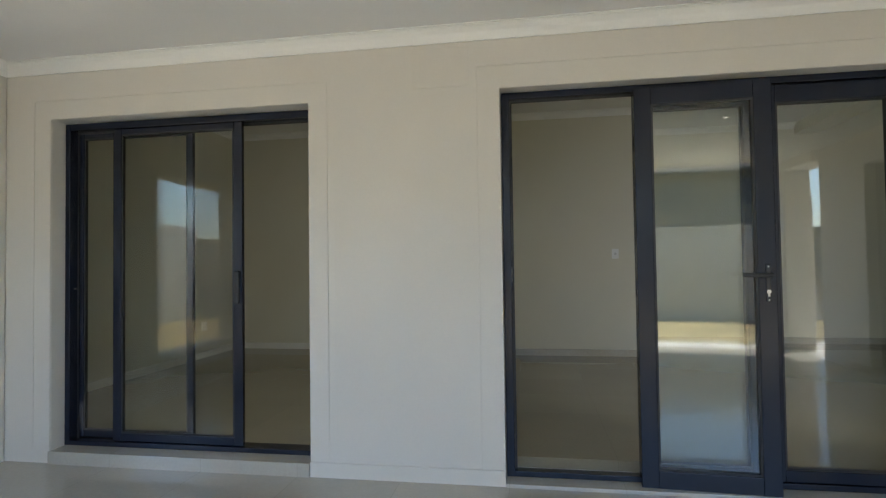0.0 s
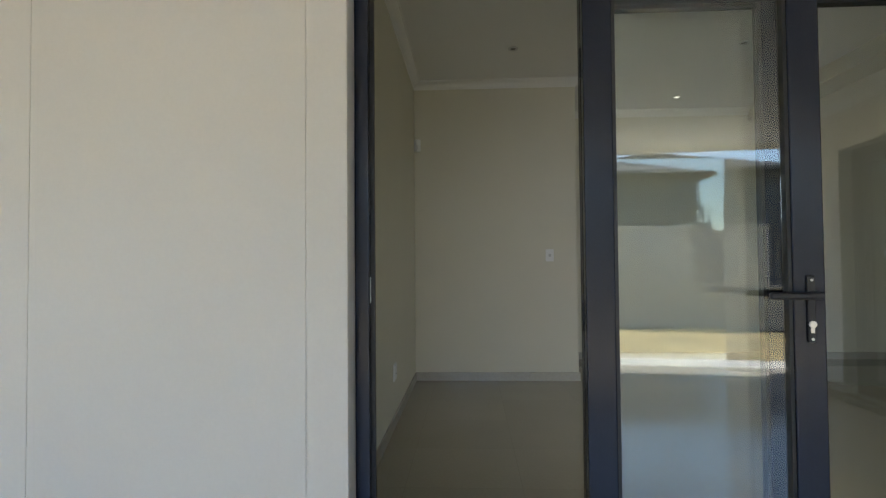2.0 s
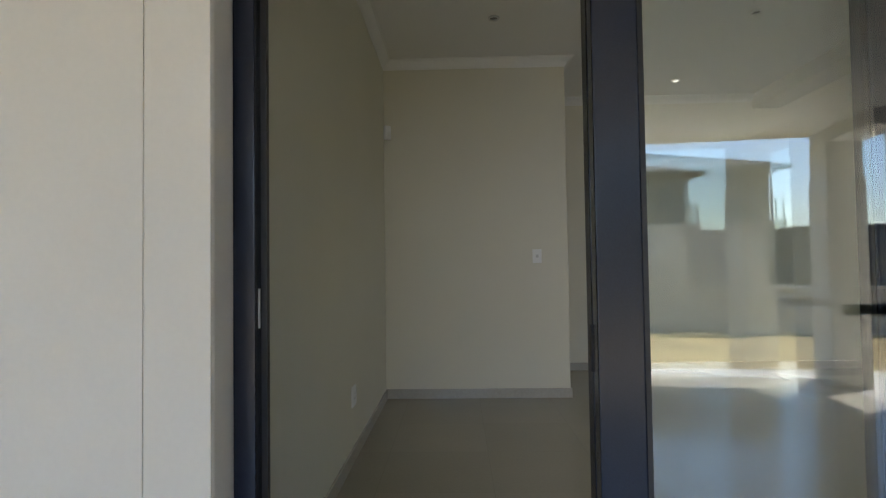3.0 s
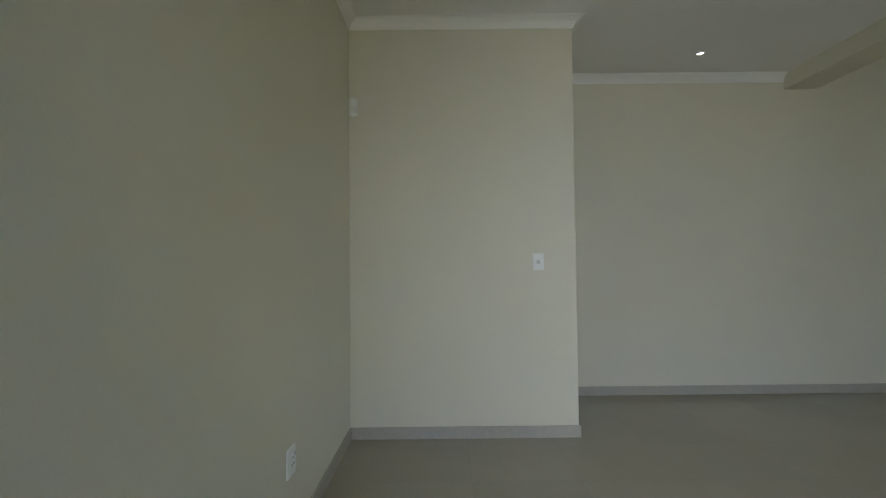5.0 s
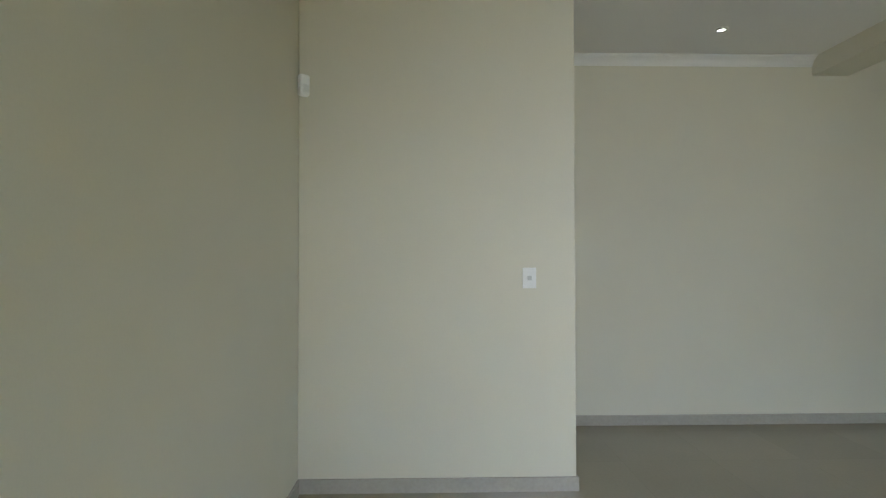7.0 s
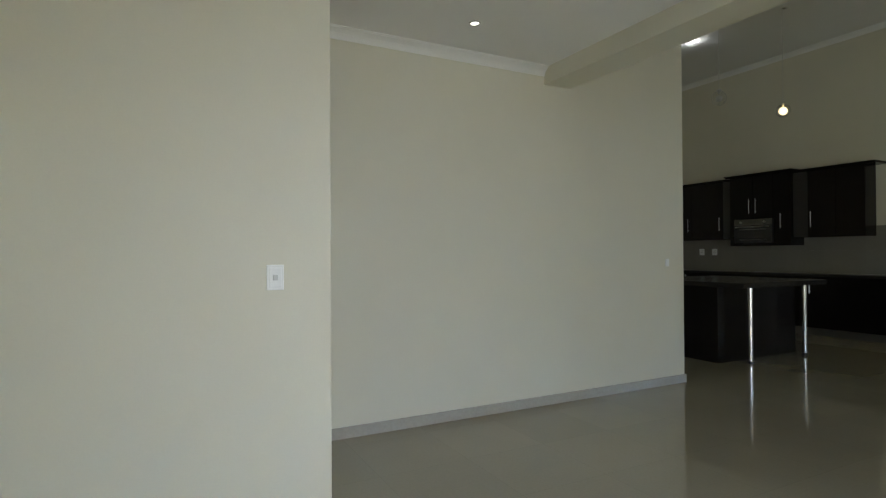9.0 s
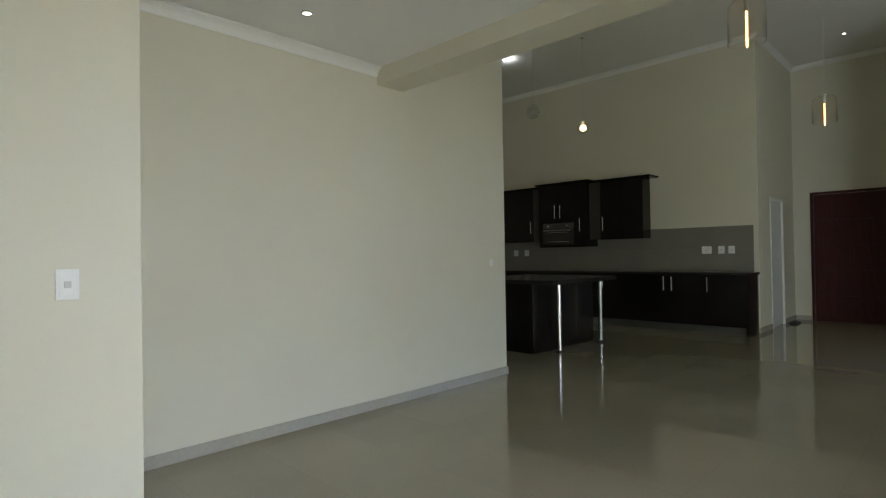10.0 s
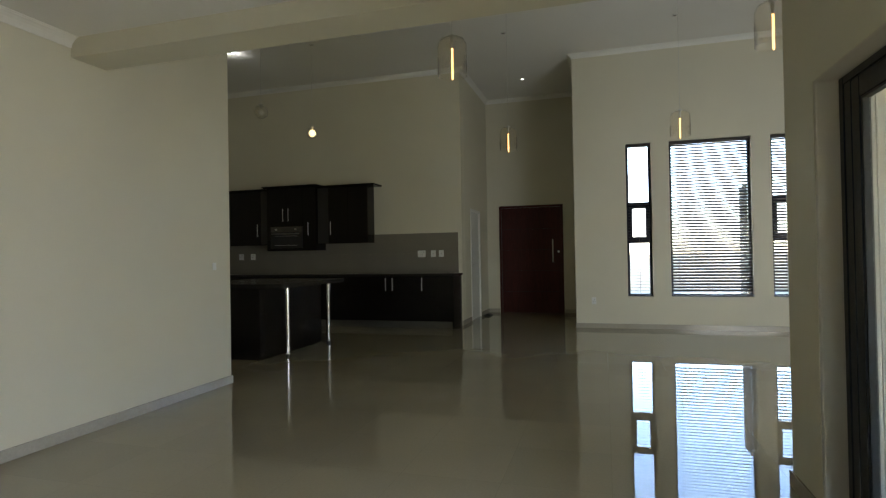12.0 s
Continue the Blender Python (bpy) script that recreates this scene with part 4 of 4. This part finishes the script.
bm = boxes((-0.012, -0.012, 0.69, 0.012, 0.012, 1.76))
bm.to_mesh(bar_me)
bm.free()
bar_me.materials.append(FENCE)
for x in np.arange(4.76, 16.9, 0.13):
    if min(abs(x - p) for p in (8.3, 11.2, 14.1)) > 0.42:
        piece("bar", bar_me, boundary, Matrix.Translation((float(x), BY - 0.11, 0)))
for z in (0.79, 1.66):
    part("rail", boxes((4.66, BY - 0.13, z, 17.0, BY - 0.09, z + 0.035)), FENCE, boundary)
for child in boundary.children:
    child.matrix_parent_inverse = at.inverted()
boundary.matrix_basis = at
structure("wall_garden_west", boxes((-8.12, -8.95, GROUND - 0.1, -7.9, 8.0, 2.08)), BOUNDARY, "grey plastered garden side wall")
# same dark plaster, its shade already in the colour
structure("wall_neighbour", join(boxes((5.0, -19.72, GROUND - 0.1, 34.0, -19.5, 2.28)), round_box(5.0, -19.75, 2.279, 34.0, -19.47, 2.34, 0.01)), SHADED_HOUSE_WALL, "shaded grey-green wall of the neighbouring plot")
structure("wall_garden_east", boxes((20.0, -9.2, GROUND - 0.1, 20.2, 12.0, 1.2)), BOUNDARY, "pale plastered street wall")


def house(x0, x1, y0, y1, eave, rise, label):
    """A two-storey house with a hipped tiled roof, gutters, windows and a small balcony rail."""
    ob = thing("house", label, "house", ((x0 + x1) / 2, (y0 + y1) / 2, GROUND), group="neighbouring houses")
    at = ob.matrix_basis.copy()
    ob.matrix_basis = Matrix.Identity(4)
    part("wall", boxes((x0, y0, GROUND - 0.2, x1, y1, eave)), SHADED_HOUSE_WALL, ob)
    o = 0.55
    w, d = x1 - x0 + 2 * o, y1 - y0 + 2 * o
    half = min(w, d) / 2
    ridge = [(x0 - o + half, (y0 + y1) / 2), (x1 + o - half, (y0 + y1) / 2)] if w >= d else [((x0 + x1) / 2, y0 - o + half), ((x0 + x1) / 2, y1 + o - half)]
    bm = bmesh.new()
    c = [bm.verts.new((x, y, eave + 0.02)) for x, y in ((x0 - o, y0 - o), (x1 + o, y0 - o), (x1 + o, y1 + o), (x0 - o, y1 + o))]
    r = [bm.verts.new((x, y, eave + rise)) for x, y in ridge]
    if w >= d:
        faces = [(c[0], c[1], r[1], r[0]), (c[1], c[2], r[1]), (c[2], c[3], r[0], r[1]), (c[3], c[0], r[0])]
    else:
        faces = [(c[0], c[1], r[0]), (c[1], c[2], r[1], r[0]), (c[2], c[3], r[1]), (c[3], c[0], r[0], r[1])]
    for f in faces:
        bm.faces.new(f)
    bm.faces.new(c)
    roof = part("roof", bm, ROOF, ob, "grey-brown tiled hip roof")
    # tile courses as low ridges on the side that faces the garden
    front_top, front_low = eave + rise, eave + 0.02
    rows = []
    run = half
    for k in range(1, 13):
        f = k / 13
        inset = f * half
        rows.append(boxes((x0 - o + inset, y1 + o - f * run - 0.05, front_low + f * rise - 0.005, x1 + o - inset, y1 + o - f * run + 0.02, front_low + f * rise + 0.035)))
    if w >= d:
        part("tile_courses", join(*rows), ROOF, roof)
    else:
        for b in rows:
            b.free()
    part("gutter", join(boxes((x0 - o - 0.05, y1 + o, eave - 0.12, x1 + o + 0.05, y1 + o + 0.10, eave + 0.03)), boxes((x1 + o, y0 - o, eave - 0.12, x1 + o + 0.10, y1 + o, eave + 0.03))), SHADED_HOUSE_WALL, ob)
    part("downpipe", tube((x1 + 0.08, y1 + 0.05, 0), (x1 + 0.08, y1 + 0.05, eave - 0.1), 0.05, 10), BOUNDARY, ob)
    for x in np.arange(x0 + 1.6, x1 - 1.4, 3.0):
        for z in (0.9, 3.5):
            win = part("window", boxes((float(x), y1 + 0.002, z, float(x) + 1.1, y1 + 0.04, z + 1.1)), ALU, ob)
            part("pane", boxes((float(x) + 0.06, y1 + 0.04, z + 0.06, float(x) + 1.04, y1 + 0.05, z + 1.04)), FROST, win)
    for child in ob.children:
        child.matrix_parent_inverse = at.inverted()
    ob.matrix_basis = at
    return ob


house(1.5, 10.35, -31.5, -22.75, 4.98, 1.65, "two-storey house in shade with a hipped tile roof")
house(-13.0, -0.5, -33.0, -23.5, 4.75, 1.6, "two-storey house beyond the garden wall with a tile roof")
house(24.0, 36.0, -44.0, -33.0, 3.2, 1.3, "far house with a low tile roof")
rail = thing("balcony_rail", "thin dark steel balcony railing on a flat roof", "railing", (11.3, -23.4, 2.9))
at = rail.matrix_basis.copy()
rail.matrix_basis = Matrix.Identity(4)
part("flat_roof", boxes((10.41, -26.0, GROUND, 11.1, -23.0, 2.88)), SHADED_HOUSE_WALL, rail)
for x in (10.47, 10.76, 11.05):
    part("post", boxes((x - 0.025, -23.15, 2.879, x + 0.025, -23.10, 3.72)), FENCE, rail)
for z in (3.10, 3.30, 3.50, 3.69):
    part("bar", boxes((10.44, -23.145, z, 11.08, -23.105, z + 0.03)), FENCE, rail)
for child in rail.children:
    child.matrix_parent_inverse = at.inverted()
rail.matrix_basis = at
structure("column_entry", round_box(11.9, -1.74, GROUND - 0.1, 12.35, -1.31, 2.50, 0.01), DARK_PIER, "dark plastered porch pier outside the window")
